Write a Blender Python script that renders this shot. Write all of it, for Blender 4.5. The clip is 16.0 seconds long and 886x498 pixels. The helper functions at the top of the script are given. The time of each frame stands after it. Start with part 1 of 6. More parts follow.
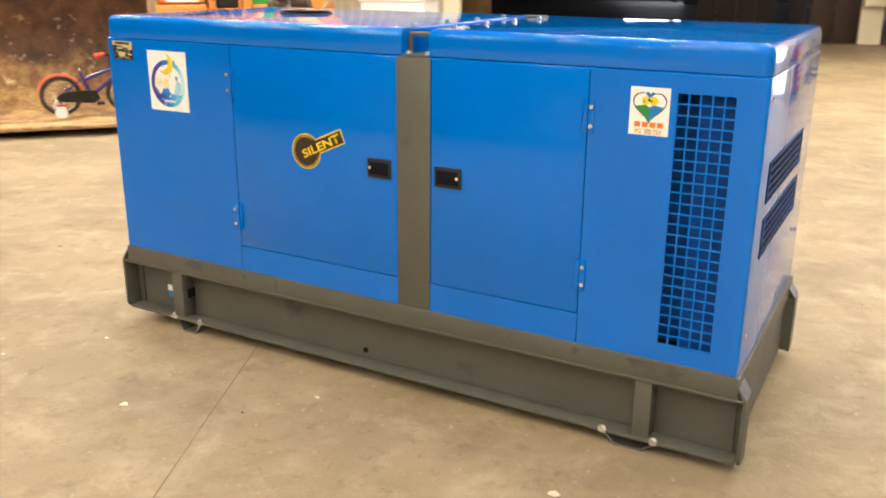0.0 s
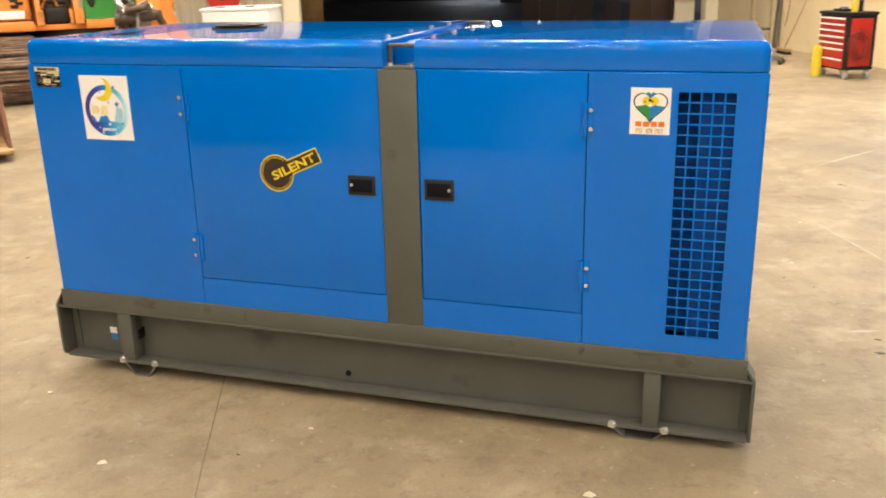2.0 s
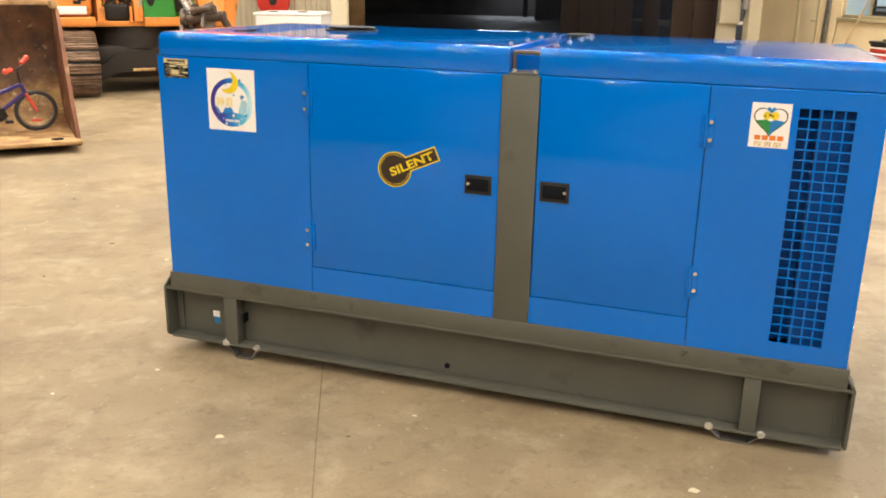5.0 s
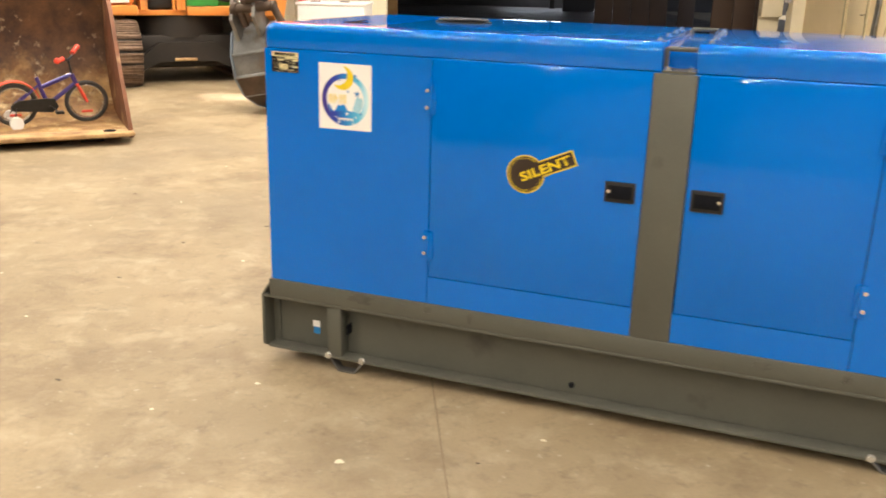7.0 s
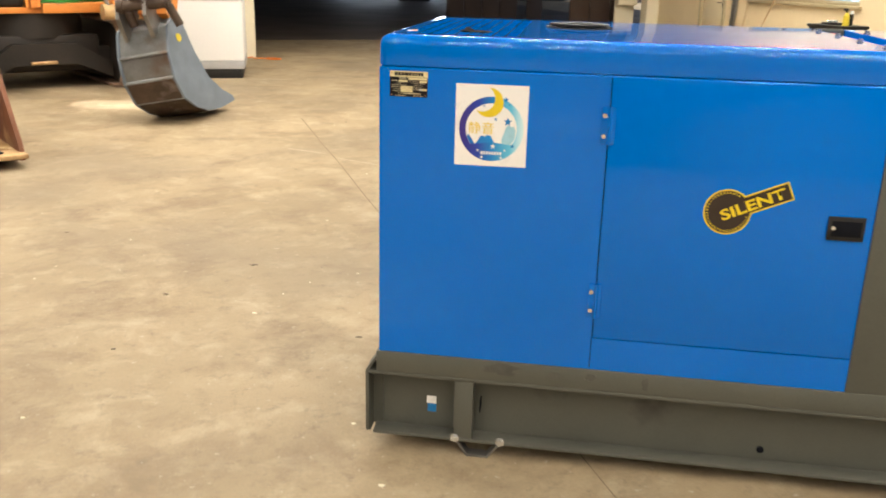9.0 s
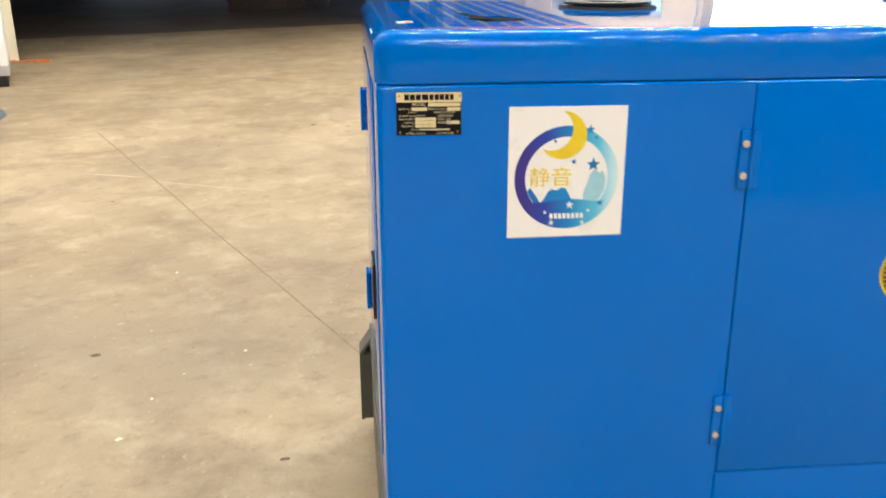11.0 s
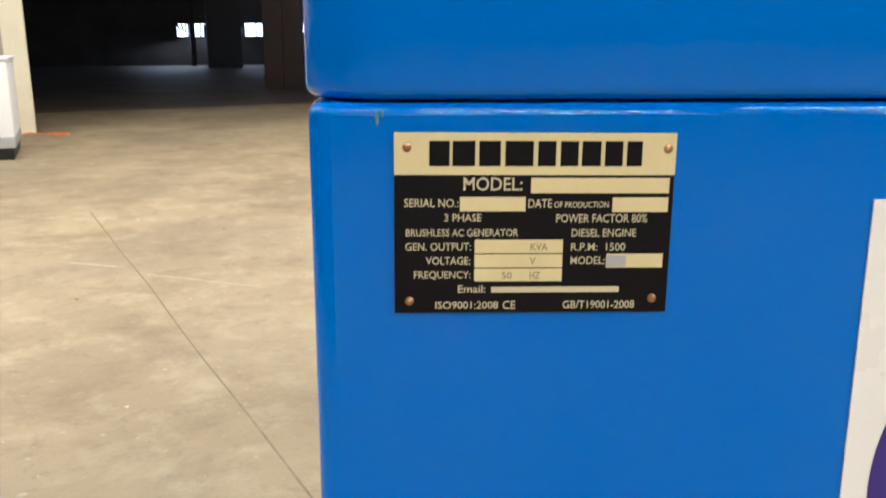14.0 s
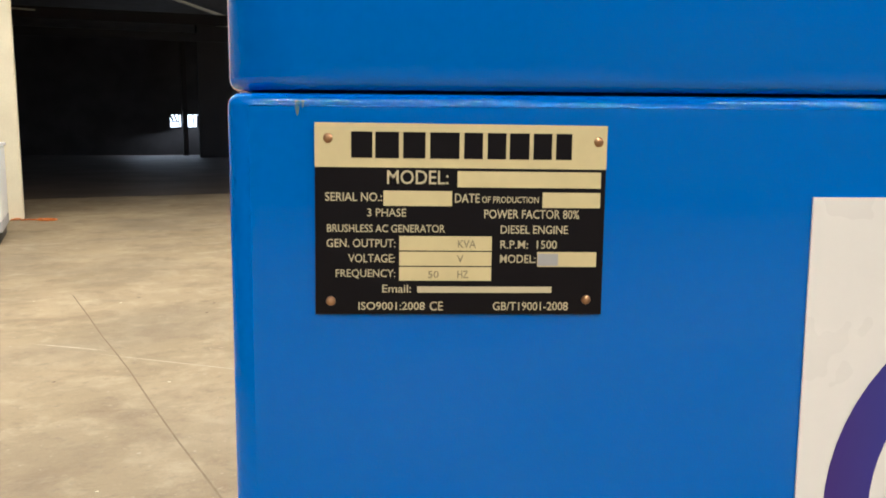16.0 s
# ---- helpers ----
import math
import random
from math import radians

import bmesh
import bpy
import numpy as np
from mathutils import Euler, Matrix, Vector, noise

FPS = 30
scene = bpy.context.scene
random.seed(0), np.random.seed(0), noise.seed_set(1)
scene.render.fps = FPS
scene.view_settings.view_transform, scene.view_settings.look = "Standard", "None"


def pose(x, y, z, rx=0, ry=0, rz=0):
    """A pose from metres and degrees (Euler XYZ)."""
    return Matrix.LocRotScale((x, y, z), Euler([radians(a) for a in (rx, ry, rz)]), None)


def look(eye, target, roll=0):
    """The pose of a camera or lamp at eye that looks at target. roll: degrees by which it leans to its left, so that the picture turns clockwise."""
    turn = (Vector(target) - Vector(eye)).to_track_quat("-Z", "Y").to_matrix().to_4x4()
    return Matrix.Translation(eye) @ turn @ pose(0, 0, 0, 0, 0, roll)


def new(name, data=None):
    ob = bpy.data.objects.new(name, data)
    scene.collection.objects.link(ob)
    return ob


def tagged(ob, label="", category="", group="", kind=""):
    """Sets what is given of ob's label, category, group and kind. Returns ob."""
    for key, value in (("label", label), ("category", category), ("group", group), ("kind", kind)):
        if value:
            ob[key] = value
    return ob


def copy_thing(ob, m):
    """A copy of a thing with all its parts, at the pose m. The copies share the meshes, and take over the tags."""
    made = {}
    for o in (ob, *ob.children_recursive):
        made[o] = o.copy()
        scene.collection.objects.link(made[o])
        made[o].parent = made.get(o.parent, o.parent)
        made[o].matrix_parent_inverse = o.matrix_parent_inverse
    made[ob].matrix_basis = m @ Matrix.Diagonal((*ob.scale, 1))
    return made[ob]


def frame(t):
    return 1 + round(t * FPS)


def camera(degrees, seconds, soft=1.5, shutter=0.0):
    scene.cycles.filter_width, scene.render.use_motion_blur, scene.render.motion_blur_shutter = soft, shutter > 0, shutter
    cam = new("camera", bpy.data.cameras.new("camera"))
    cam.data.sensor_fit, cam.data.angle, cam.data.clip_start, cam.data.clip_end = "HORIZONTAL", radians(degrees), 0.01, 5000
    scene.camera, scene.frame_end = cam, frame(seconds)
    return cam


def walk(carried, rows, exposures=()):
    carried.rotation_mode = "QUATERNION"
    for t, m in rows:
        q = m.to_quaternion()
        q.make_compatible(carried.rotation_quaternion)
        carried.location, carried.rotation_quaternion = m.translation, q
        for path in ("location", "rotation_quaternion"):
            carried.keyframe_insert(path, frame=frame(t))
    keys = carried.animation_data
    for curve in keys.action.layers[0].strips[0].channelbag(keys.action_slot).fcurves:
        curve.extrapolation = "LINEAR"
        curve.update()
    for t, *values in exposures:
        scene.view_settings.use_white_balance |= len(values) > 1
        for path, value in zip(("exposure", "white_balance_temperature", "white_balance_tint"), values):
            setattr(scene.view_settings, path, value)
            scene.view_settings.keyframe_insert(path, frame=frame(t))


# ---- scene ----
cam = camera(53.4, 16.0, 1.8, 0.5)
PATH = [
    (0, (-0.057, 0.041, 1.483), (-1.003, 1.699, 0.885), 0.0),
    (0.5, (-0.218, -0.098, 1.503), (-1.032, 1.613, 0.861), -1.1),
    (1, (-0.343, -0.158, 1.479), (-1.103, 1.58, 0.844), -0.9),
    (1.5, (-0.492, -0.121, 1.5), (-1.147, 1.657, 0.86), -1.9),
    (2, (-0.576, -0.125, 1.51), (-1.177, 1.687, 0.912), -1.7),
    (2.5, (-0.701, -0.217, 1.518), (-1.157, 1.62, 0.871), -2.1),
    (3, (-0.765, -0.305, 1.519), (-1.198, 1.547, 0.9), -2.1),
    (3.5, (-0.773, -0.331, 1.51), (-1.245, 1.525, 0.934), -1.4),
    (4, (-0.79, -0.335, 1.524), (-1.32, 1.502, 0.938), -0.6),
    (4.5, (-0.822, -0.372, 1.505), (-1.432, 1.446, 0.939), 0.3),
    (7, (-1.301, -0.265, 1.487), (-1.971, 1.525, 0.899), 1.2),
    (7.5, (-1.62, -0.266, 1.477), (-2.174, 1.553, 0.856), -0.1),
    (8, (-1.888, -0.2, 1.475), (-2.314, 1.658, 0.87), 0.3),
    (8.5, (-2.188, -0.089, 1.501), (-2.574, 1.78, 0.901), 0.9),
    (11, (-3.088, 1.075, 1.442), (-2.923, 2.964, 0.806), -0.7),
    (11.5, (-3.068, 1.413, 1.426), (-2.926, 3.308, 0.803), -0.1),
    (12, (-3.093, 1.772, 1.390), (-2.950, 3.690, 0.843), -0.1),
    (12.5, (-3.088, 2.007, 1.379), (-2.991, 3.935, 0.856), -2.4),
    (13, (-3.026, 2.161, 1.357), (-2.939, 4.080, 0.801), -1.4),
    (13.5, (-3.017, 2.202, 1.313), (-2.926, 4.113, 0.728), -0.9),
    (14, (-3.031, 2.216, 1.257), (-2.943, 4.160, 0.793), -0.4),
    (14.5, (-3.021, 2.212, 1.228), (-2.956, 4.179, 0.872), 0.1),
    (15, (-3.005, 2.214, 1.223), (-2.919, 4.191, 0.939), -0.0),
    (15.5, (-3.007, 2.218, 1.221), (-2.890, 4.197, 0.958), 0.1),
    (16, (-3.006, 2.223, 1.219), (-2.890, 4.203, 0.954), -0.1),
]
walk(cam, [(t, look(eye, target, roll)) for t, eye, target, roll in PATH], exposures=[(0, 0.74, 6330, 12), (0.5, 0.72, 6550, 12), (1, 0.78, 6080, 12), (2, 0.56, 6280, 12), (2.6, 0.46, 6300, 12), (3.5, 0.52, 6220, 12), (7, 0.68, 6230, 12), (7.5, 0.76, 6050, 12), (8, 0.46, 5950, 12), (8.5, 0.54, 6060, 11), (11, 0.52, 5600, 10), (11.5, 0.18, 5900, 10), (12.5, -0.08, 6280, 11), (13, -0.08, 5950, 10), (13.5, 0.27, 5850, 9), (14, 0.42, 5400, 9), (14.5, 0.38, 5200, 9), (15.2, 0.36, 5400, 9), (16, 0.34, 5550, 9)])

# ---- light ----
A = Vector((-0.338, 0.941, 0.0))     # the building's long axis
B = Vector((0.941, 0.338, 0.0))      # across it
TURN_B = math.degrees(math.atan2(0.338, 0.941))


def hall(s, t, z=0.0):
    """A place in the building: s metres across, t metres along."""
    p = B * s + A * t
    return (p.x, p.y, z)


world = bpy.data.worlds.new("daylight")
scene.world = world
world.use_nodes = True
sky = world.node_tree.nodes.new("ShaderNodeTexSky")
sky.sky_type, sky.sun_disc = "NISHITA", False
sky.sun_elevation, sky.sun_rotation = radians(64), radians(144)
world.node_tree.links.new(sky.outputs[0], world.node_tree.nodes["Background"].inputs[0])
world.node_tree.nodes["Background"].inputs[1].default_value = 0.12

sun = new("sun", bpy.data.lights.new("sun", "SUN"))
sun.data.energy, sun.data.angle, sun.data.color = 5.0, radians(0.5), (1.0, 0.95, 0.86)
sun.matrix_world = look((0.25, -0.35, 0.9), (0, 0, 0))

LAMP_Z = 5.2


def tube_light(s, t, power):
    lamp = new("tube_light_glow", bpy.data.lights.new("tube_light_glow", "AREA"))
    lamp.data.shape, lamp.data.size, lamp.data.size_y = "RECTANGLE", 2.6, 0.07
    lamp.data.energy, lamp.data.color = power, (1.0, 0.87, 0.68)
    lamp.matrix_world = pose(*hall(s, t, LAMP_Z - 0.09), 0, 0, TURN_B)
    return lamp


# the t=-9.5 row is unseen, added to light the wall behind
LAMPS = [(s + (0.9 if t > 9 and s > 2 else 0.0), t) for t in (-9.5, -5.5, -2.4, 0.7, 5.0, 9.5, 14.0) for s in (-7.5, -3.9, -0.3, 3.3)]
# higher powers past t=9 brighten the office wall, pillar and white cabinet
for s, t in LAMPS:
    tube_light(s, t, 230 if t > 9 and s > 2 else 80 if t > 13 else (190 if s < -2 else 125) if t > 9 else 70 if t < -9 else 58 if t < -5 else 75)

# daylight through the open gate beside the office
gate = new("gate_daylight", bpy.data.lights.new("gate_daylight", "AREA"))
gate.data.shape, gate.data.size, gate.data.size_y = "RECTANGLE", 6.0, 3.6
gate.data.energy, gate.data.color = 125, (0.86, 0.91, 1.0)
gate.matrix_world = look(hall(9.5, 12.15, 2.0), hall(8.0, 0.0, 0.6))


# ---- materials ----
def material(name, colour, rough=0.5, metal=0.0, second=None, scale=6.0, amount=0.5, fine=60.0, fine_amount=0.06,
             bump=0.1, coat=0.0, rough_spread=0.1, third=None, third_scale=1.2, third_edge=(0.55, 0.7), spec=0.5):
    """Paint, metal, stone or cloth with broad patches, a fine grain, stains of a third colour and a little relief."""
    m = bpy.data.materials.new(name)
    m.use_nodes = True
    n, l = m.node_tree.nodes, m.node_tree.links
    b = n["Principled BSDF"]
    b.inputs["Metallic"].default_value = metal
    b.inputs["Coat Weight"].default_value = coat
    b.inputs["Coat Roughness"].default_value = 0.08
    b.inputs["Specular IOR Level"].default_value = spec
    where = n.new("ShaderNodeTexCoord").outputs["Object"]

    def grain(sc, detail=4.0):
        t = n.new("ShaderNodeTexNoise")
        t.inputs["Scale"].default_value, t.inputs["Detail"].default_value = sc, detail
        l.new(where, t.inputs["Vector"])
        return t.outputs["Fac"]

    def mix(f, c1, c2):
        x = n.new("ShaderNodeMix")
        x.data_type = "RGBA"
        l.new(f, x.inputs[0])
        for k, c in ((6, c1), (7, c2)):
            if isinstance(c, tuple):
                x.inputs[k].default_value = (*c, 1)
            else:
                l.new(c, x.inputs[k])
        return x.outputs[2]

    def ramp(f, lo, hi, top=1.0):
        r = n.new("ShaderNodeMapRange")
        l.new(f, r.inputs[0])
        r.inputs[1].default_value, r.inputs[2].default_value, r.inputs[4].default_value = lo, hi, top
        return r.outputs[0]

    second = second or tuple(c * 0.8 for c in colour)
    broad, small = grain(scale), grain(fine, 6.0)
    c = mix(ramp(broad, 0.35, 0.65, amount), colour, second)
    c = mix(ramp(small, 0.3, 0.7, fine_amount * 4), c, tuple(v * 0.55 for v in colour))
    if third:
        c = mix(ramp(grain(third_scale, 7.0), *third_edge), c, third)
    l.new(c, b.inputs["Base Color"])
    r = n.new("ShaderNodeMapRange")
    l.new(broad, r.inputs[0])
    r.inputs[3].default_value, r.inputs[4].default_value = max(0.02, rough - rough_spread), min(1.0, rough + rough_spread)
    l.new(r.outputs[0], b.inputs["Roughness"])
    if bump:
        u = n.new("ShaderNodeBump")
        u.inputs["Strength"].default_value, u.inputs["Distance"].default_value = bump, 0.01
        l.new(small, u.inputs["Height"])
        l.new(u.outputs[0], b.inputs["Normal"])
    return m


def concrete():
    """Old warehouse concrete: pale worn patches, brown oil stains, fine grit and scattered chips."""
    m = bpy.data.materials.new("worn_concrete")
    m.use_nodes = True
    n, l = m.node_tree.nodes, m.node_tree.links
    b = n["Principled BSDF"]
    where = n.new("ShaderNodeTexCoord").outputs["Object"]

    def grain(sc, detail=5.0, rough=0.6, distort=0.0):
        t = n.new("ShaderNodeTexNoise")
        for key, v in (("Scale", sc), ("Detail", detail), ("Roughness", rough), ("Distortion", distort)):
            t.inputs[key].default_value = v
        l.new(where, t.inputs["Vector"])
        return t.outputs["Fac"]

    def mix(f, c1, c2, lo, hi, top):
        r = n.new("ShaderNodeMapRange")
        l.new(f, r.inputs[0])
        r.inputs[1].default_value, r.inputs[2].default_value, r.inputs[4].default_value = lo, hi, top
        x = n.new("ShaderNodeMix")
        x.data_type = "RGBA"
        l.new(r.outputs[0], x.inputs[0])
        for k, c in ((6, c1), (7, c2)):
            if isinstance(c, tuple):
                x.inputs[k].default_value = (*c, 1)
            else:
                l.new(c, x.inputs[k])
        return x.outputs[2]

    c = mix(grain(0.8, 6, 0.6, 0.2), (0.255, 0.195, 0.116), (0.374, 0.296, 0.188), 0.36, 0.64, 1.0)
    c = mix(grain(4.2, 8, 0.68, 0.3), c, (0.50, 0.42, 0.29), 0.50, 0.69, 0.52)
    c = mix(grain(1.9, 7, 0.7, 0.25), c, (0.165, 0.117, 0.070), 0.49, 0.69, 0.74)
    c = mix(grain(11.0, 7, 0.72, 0.2), c, (0.145, 0.110, 0.073), 0.54, 0.70, 0.55)
    c = mix(grain(0.45, 4, 0.5, 0.3), c, (0.20, 0.16, 0.112), 0.50, 0.68, 0.65)
    c = mix(grain(90.0, 3, 0.5), c, (0.18, 0.15, 0.115), 0.5, 0.75, 0.28)
    c = mix(grain(30.0, 3, 0.5), c, (0.56, 0.51, 0.42), 0.66, 0.76, 0.5)
    l.new(c, b.inputs["Base Color"])
    r = n.new("ShaderNodeMapRange")
    l.new(grain(1.6, 5), r.inputs[0])
    r.inputs[3].default_value, r.inputs[4].default_value = 0.42, 0.75
    l.new(r.outputs[0], b.inputs["Roughness"])
    b.inputs["Specular IOR Level"].default_value = 0.35
    u = n.new("ShaderNodeBump")
    u.inputs["Strength"].default_value, u.inputs["Distance"].default_value = 0.25, 0.01
    l.new(grain(45.0, 6), u.inputs["Height"])
    l.new(u.outputs[0], b.inputs["Normal"])
    return m


def glow(name, colour, strength):
    m = bpy.data.materials.new(name)
    m.use_nodes = True
    b = m.node_tree.nodes["Principled BSDF"]
    b.inputs["Base Color"].default_value = (*colour, 1)
    b.inputs["Emission Color"].default_value = (*colour, 1)
    b.inputs["Emission Strength"].default_value = strength
    return m


def glass(name, tint):
    m = bpy.data.materials.new(name)
    m.use_nodes = True
    b = m.node_tree.nodes["Principled BSDF"]
    b.inputs["Base Color"].default_value = (*tint, 1)
    b.inputs["Roughness"].default_value = 0.04
    b.inputs["Transmission Weight"].default_value = 0.6
    b.inputs["IOR"].default_value = 1.45
    return m


def spread_colours(name, stops, along):
    """Printed ink that runs from colour to colour across the sticker (object x or z, in metres)."""
    m = bpy.data.materials.new(name)
    m.use_nodes = True
    n, l = m.node_tree.nodes, m.node_tree.links
    b = n["Principled BSDF"]
    b.inputs["Roughness"].default_value = 0.35
    sep = n.new("ShaderNodeSeparateXYZ")
    l.new(n.new("ShaderNodeTexCoord").outputs["Object"], sep.inputs[0])
    r = n.new("ShaderNodeMapRange")
    l.new(sep.outputs[along[0]], r.inputs[0])
    r.inputs[1].default_value, r.inputs[2].default_value = along[1], along[2]
    c = n.new("ShaderNodeValToRGB")
    c.color_ramp.elements[0].position, c.color_ramp.elements[0].color = stops[0][0], (*stops[0][1], 1)
    c.color_ramp.elements[1].position, c.color_ramp.elements[1].color = stops[-1][0], (*stops[-1][1], 1)
    for at, col in stops[1:-1]:
        c.color_ramp.elements.new(at).color = (*col, 1)
    l.new(r.outputs[0], c.inputs[0])
    l.new(c.outputs[0], b.inputs["Base Color"])
    return m


BLUE = material("blue_enamel", (0.0, 0.145, 0.60), 0.045, 0, (0.0, 0.132, 0.55), 2.2, 0.8, 220, 0.010, 0.0, 0.0, 0.012, spec=0.42)
# shaded copy of the enamel for the inlet duct and louvre slats
BLUE_SHADE = material("blue_enamel_shaded", (0.0, 0.058, 0.27), 0.6, 0, (0.001, 0.045, 0.21), 9.0, 0.7, 90, 0.05, 0.05, spec=0.2)
GREY = material("grey_chassis_paint", (0.097, 0.098, 0.081), 0.5, 0, (0.080, 0.082, 0.069), 5.0, 0.7, 140, 0.05, 0.06, 0, 0.08,
                third=(0.05, 0.047, 0.042), third_scale=5.5, third_edge=(0.66, 0.78))
SMUDGE = material("dark_touch_up_paint", (0.062, 0.061, 0.053), 0.45, 0, (0.092, 0.09, 0.077), 22, 1.0, 120, 0.05, 0.05)
BLACK = material("black_plastic", (0.018, 0.017, 0.016), 0.45, 0, (0.03, 0.028, 0.026), 20, 0.5, 200, 0.05, 0.1, spec=0.25)
# for black parts, and for shade painted into gaps, slots and holes
DARK = material("black_and_cavity_shade", (0.010, 0.011, 0.015), 0.95, spec=0.05)
ZINC = material("zinc_plated_steel", (0.78, 0.77, 0.74), 0.22, 0.75, (0.5, 0.5, 0.48), 30, 0.5, 200, 0.04, 0.04)
STEEL = material("bare_worn_steel", (0.30, 0.30, 0.29), 0.42, 0.7, (0.16, 0.145, 0.13), 5, 0.8, 50, 0.1, 0.2, third=(0.13, 0.075, 0.04), third_scale=3)
COPPER = material("brass_rivet", (0.45, 0.26, 0.14), 0.35, 0.8)
RUBBER = material("black_rubber", (0.03, 0.029, 0.028), 0.75, 0, (0.06, 0.055, 0.05), 12, 0.6)
WHITE_STICKER = material("white_vinyl", (0.84, 0.82, 0.80), 0.3, 0, (0.82, 0.80, 0.78), 12, 0.3, 100, 0.01, 0.0)
YELLOW_INK = material("yellow_ink", (0.82, 0.62, 0.012), 0.35, bump=0)
BLUE_INK = material("blue_ink", (0.015, 0.20, 0.52), 0.35, bump=0)
PALE_INK = material("pale_blue_ink", (0.36, 0.62, 0.74), 0.35, bump=0)
GREEN_INK = material("green_ink", (0.03, 0.25, 0.06), 0.35, bump=0)
RED_INK = material("red_orange_ink", (0.74, 0.20, 0.02), 0.35, bump=0)
OCHRE_INK = material("ochre_ink", (0.55, 0.36, 0.05), 0.35, bump=0)
BLACK_INK = material("black_ink", (0.006, 0.005, 0.007), 0.4, bump=0, spec=0.15)
BROWN_INK = material("brown_black_ink", (0.035, 0.022, 0.015), 0.4, bump=0)
CREAM_PLATE = material("pale_yellow_plate", (0.70, 0.60, 0.33), 0.35, 0, (0.62, 0.53, 0.30), 60, 0.4, 300, 0.02, 0.02)
CREAM_INK = material("pale_yellow_ink", (0.62, 0.55, 0.36), 0.4, bump=0)
GREY_INK = material("grey_print", (0.30, 0.25, 0.15), 0.4, bump=0)
DRIP = material("olive_yellow_drip", (0.02, 0.17, 0.38), 0.3, 0, (0.14, 0.19, 0.12), 300, 1.0, bump=0)
FLOOR = concrete()
JOINT = material("dirty_joint_filler", (0.175, 0.135, 0.085), 0.9, 0, (0.26, 0.20, 0.13), 14, 1.0)
CREAM = material("cream_wall_paint", (0.78, 0.65, 0.42), 0.6, 0, (0.72, 0.59, 0.37), 1.2, 0.8, 40, 0.03, 0.1, third=(0.56, 0.44, 0.27), third_scale=2.2, third_edge=(0.62, 0.8))
CREAM_LIGHT = material("pale_cream_paint", (0.80, 0.73, 0.55), 0.55, 0, (0.68, 0.61, 0.45), 1.5, 0.7, 40, 0.04, 0.08)
SHEET = material("beige_sheet_cladding", (0.52, 0.46, 0.34), 0.5, 0.1, (0.44, 0.38, 0.28), 1.5, 0.8, 50, 0.05, 0.08)
WHITE = material("white_panel_paint", (0.91, 0.91, 0.91), 0.45, 0, (0.88, 0.88, 0.89), 2.0, 0.6, 60, 0.03, 0.03)
PLINTH = material("light_grey_enamel", (0.46, 0.46, 0.47), 0.5)
GREY_WALL = material("grey_block_wall", (0.22, 0.20, 0.17), 0.8, 0, (0.15, 0.135, 0.115), 1.2, 0.8, 30, 0.08, 0.3)
ROOF = material("roof_sheeting", (0.16, 0.15, 0.135), 0.7, 0.2, (0.11, 0.10, 0.09), 1.5, 0.7)
# near-black colour paints the lack of light on the unlit hall's steel and walls
HALL_SHADE = material("unlit_wall_shade", (0.034, 0.026, 0.023), 0.9, 0, (0.048, 0.038, 0.032), 0.8, 0.8, 20, 0.1, 0.2)
DIRT = material("black_rubber_dirt", (0.075, 0.058, 0.040), 0.9, 0, (0.13, 0.10, 0.07), 30, 0.8)
SCRATCH = material("scraped_pale_concrete", (0.50, 0.44, 0.34), 0.8, 0, (0.40, 0.34, 0.25), 9, 0.9)
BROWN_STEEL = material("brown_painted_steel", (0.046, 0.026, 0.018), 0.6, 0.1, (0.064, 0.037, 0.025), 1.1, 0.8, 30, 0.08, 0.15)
# grey end wall, darkened to paint in the hall's shade
FAR_WALL = material("shaded_end_wall", (0.075, 0.066, 0.062), 0.8, 0, (0.045, 0.038, 0.036), 0.8, 0.8)
# same concrete, darkened: the unlit hall's shade is put into the floor colour
DARK_FLOOR = material("shaded_concrete", (0.12, 0.090, 0.068), 0.6, 0, (0.07, 0.054, 0.042), 0.6, 0.8, 30, 0.1, 0.2)
RUST = material("rusty_bucket_steel", (0.44, 0.265, 0.10), 0.5, 0.25, (0.20, 0.085, 0.034), 1.5, 1.0, 35, 0.14, 0.35,
                third=(0.035, 0.020, 0.013), third_scale=1.1, third_edge=(0.53, 0.66))


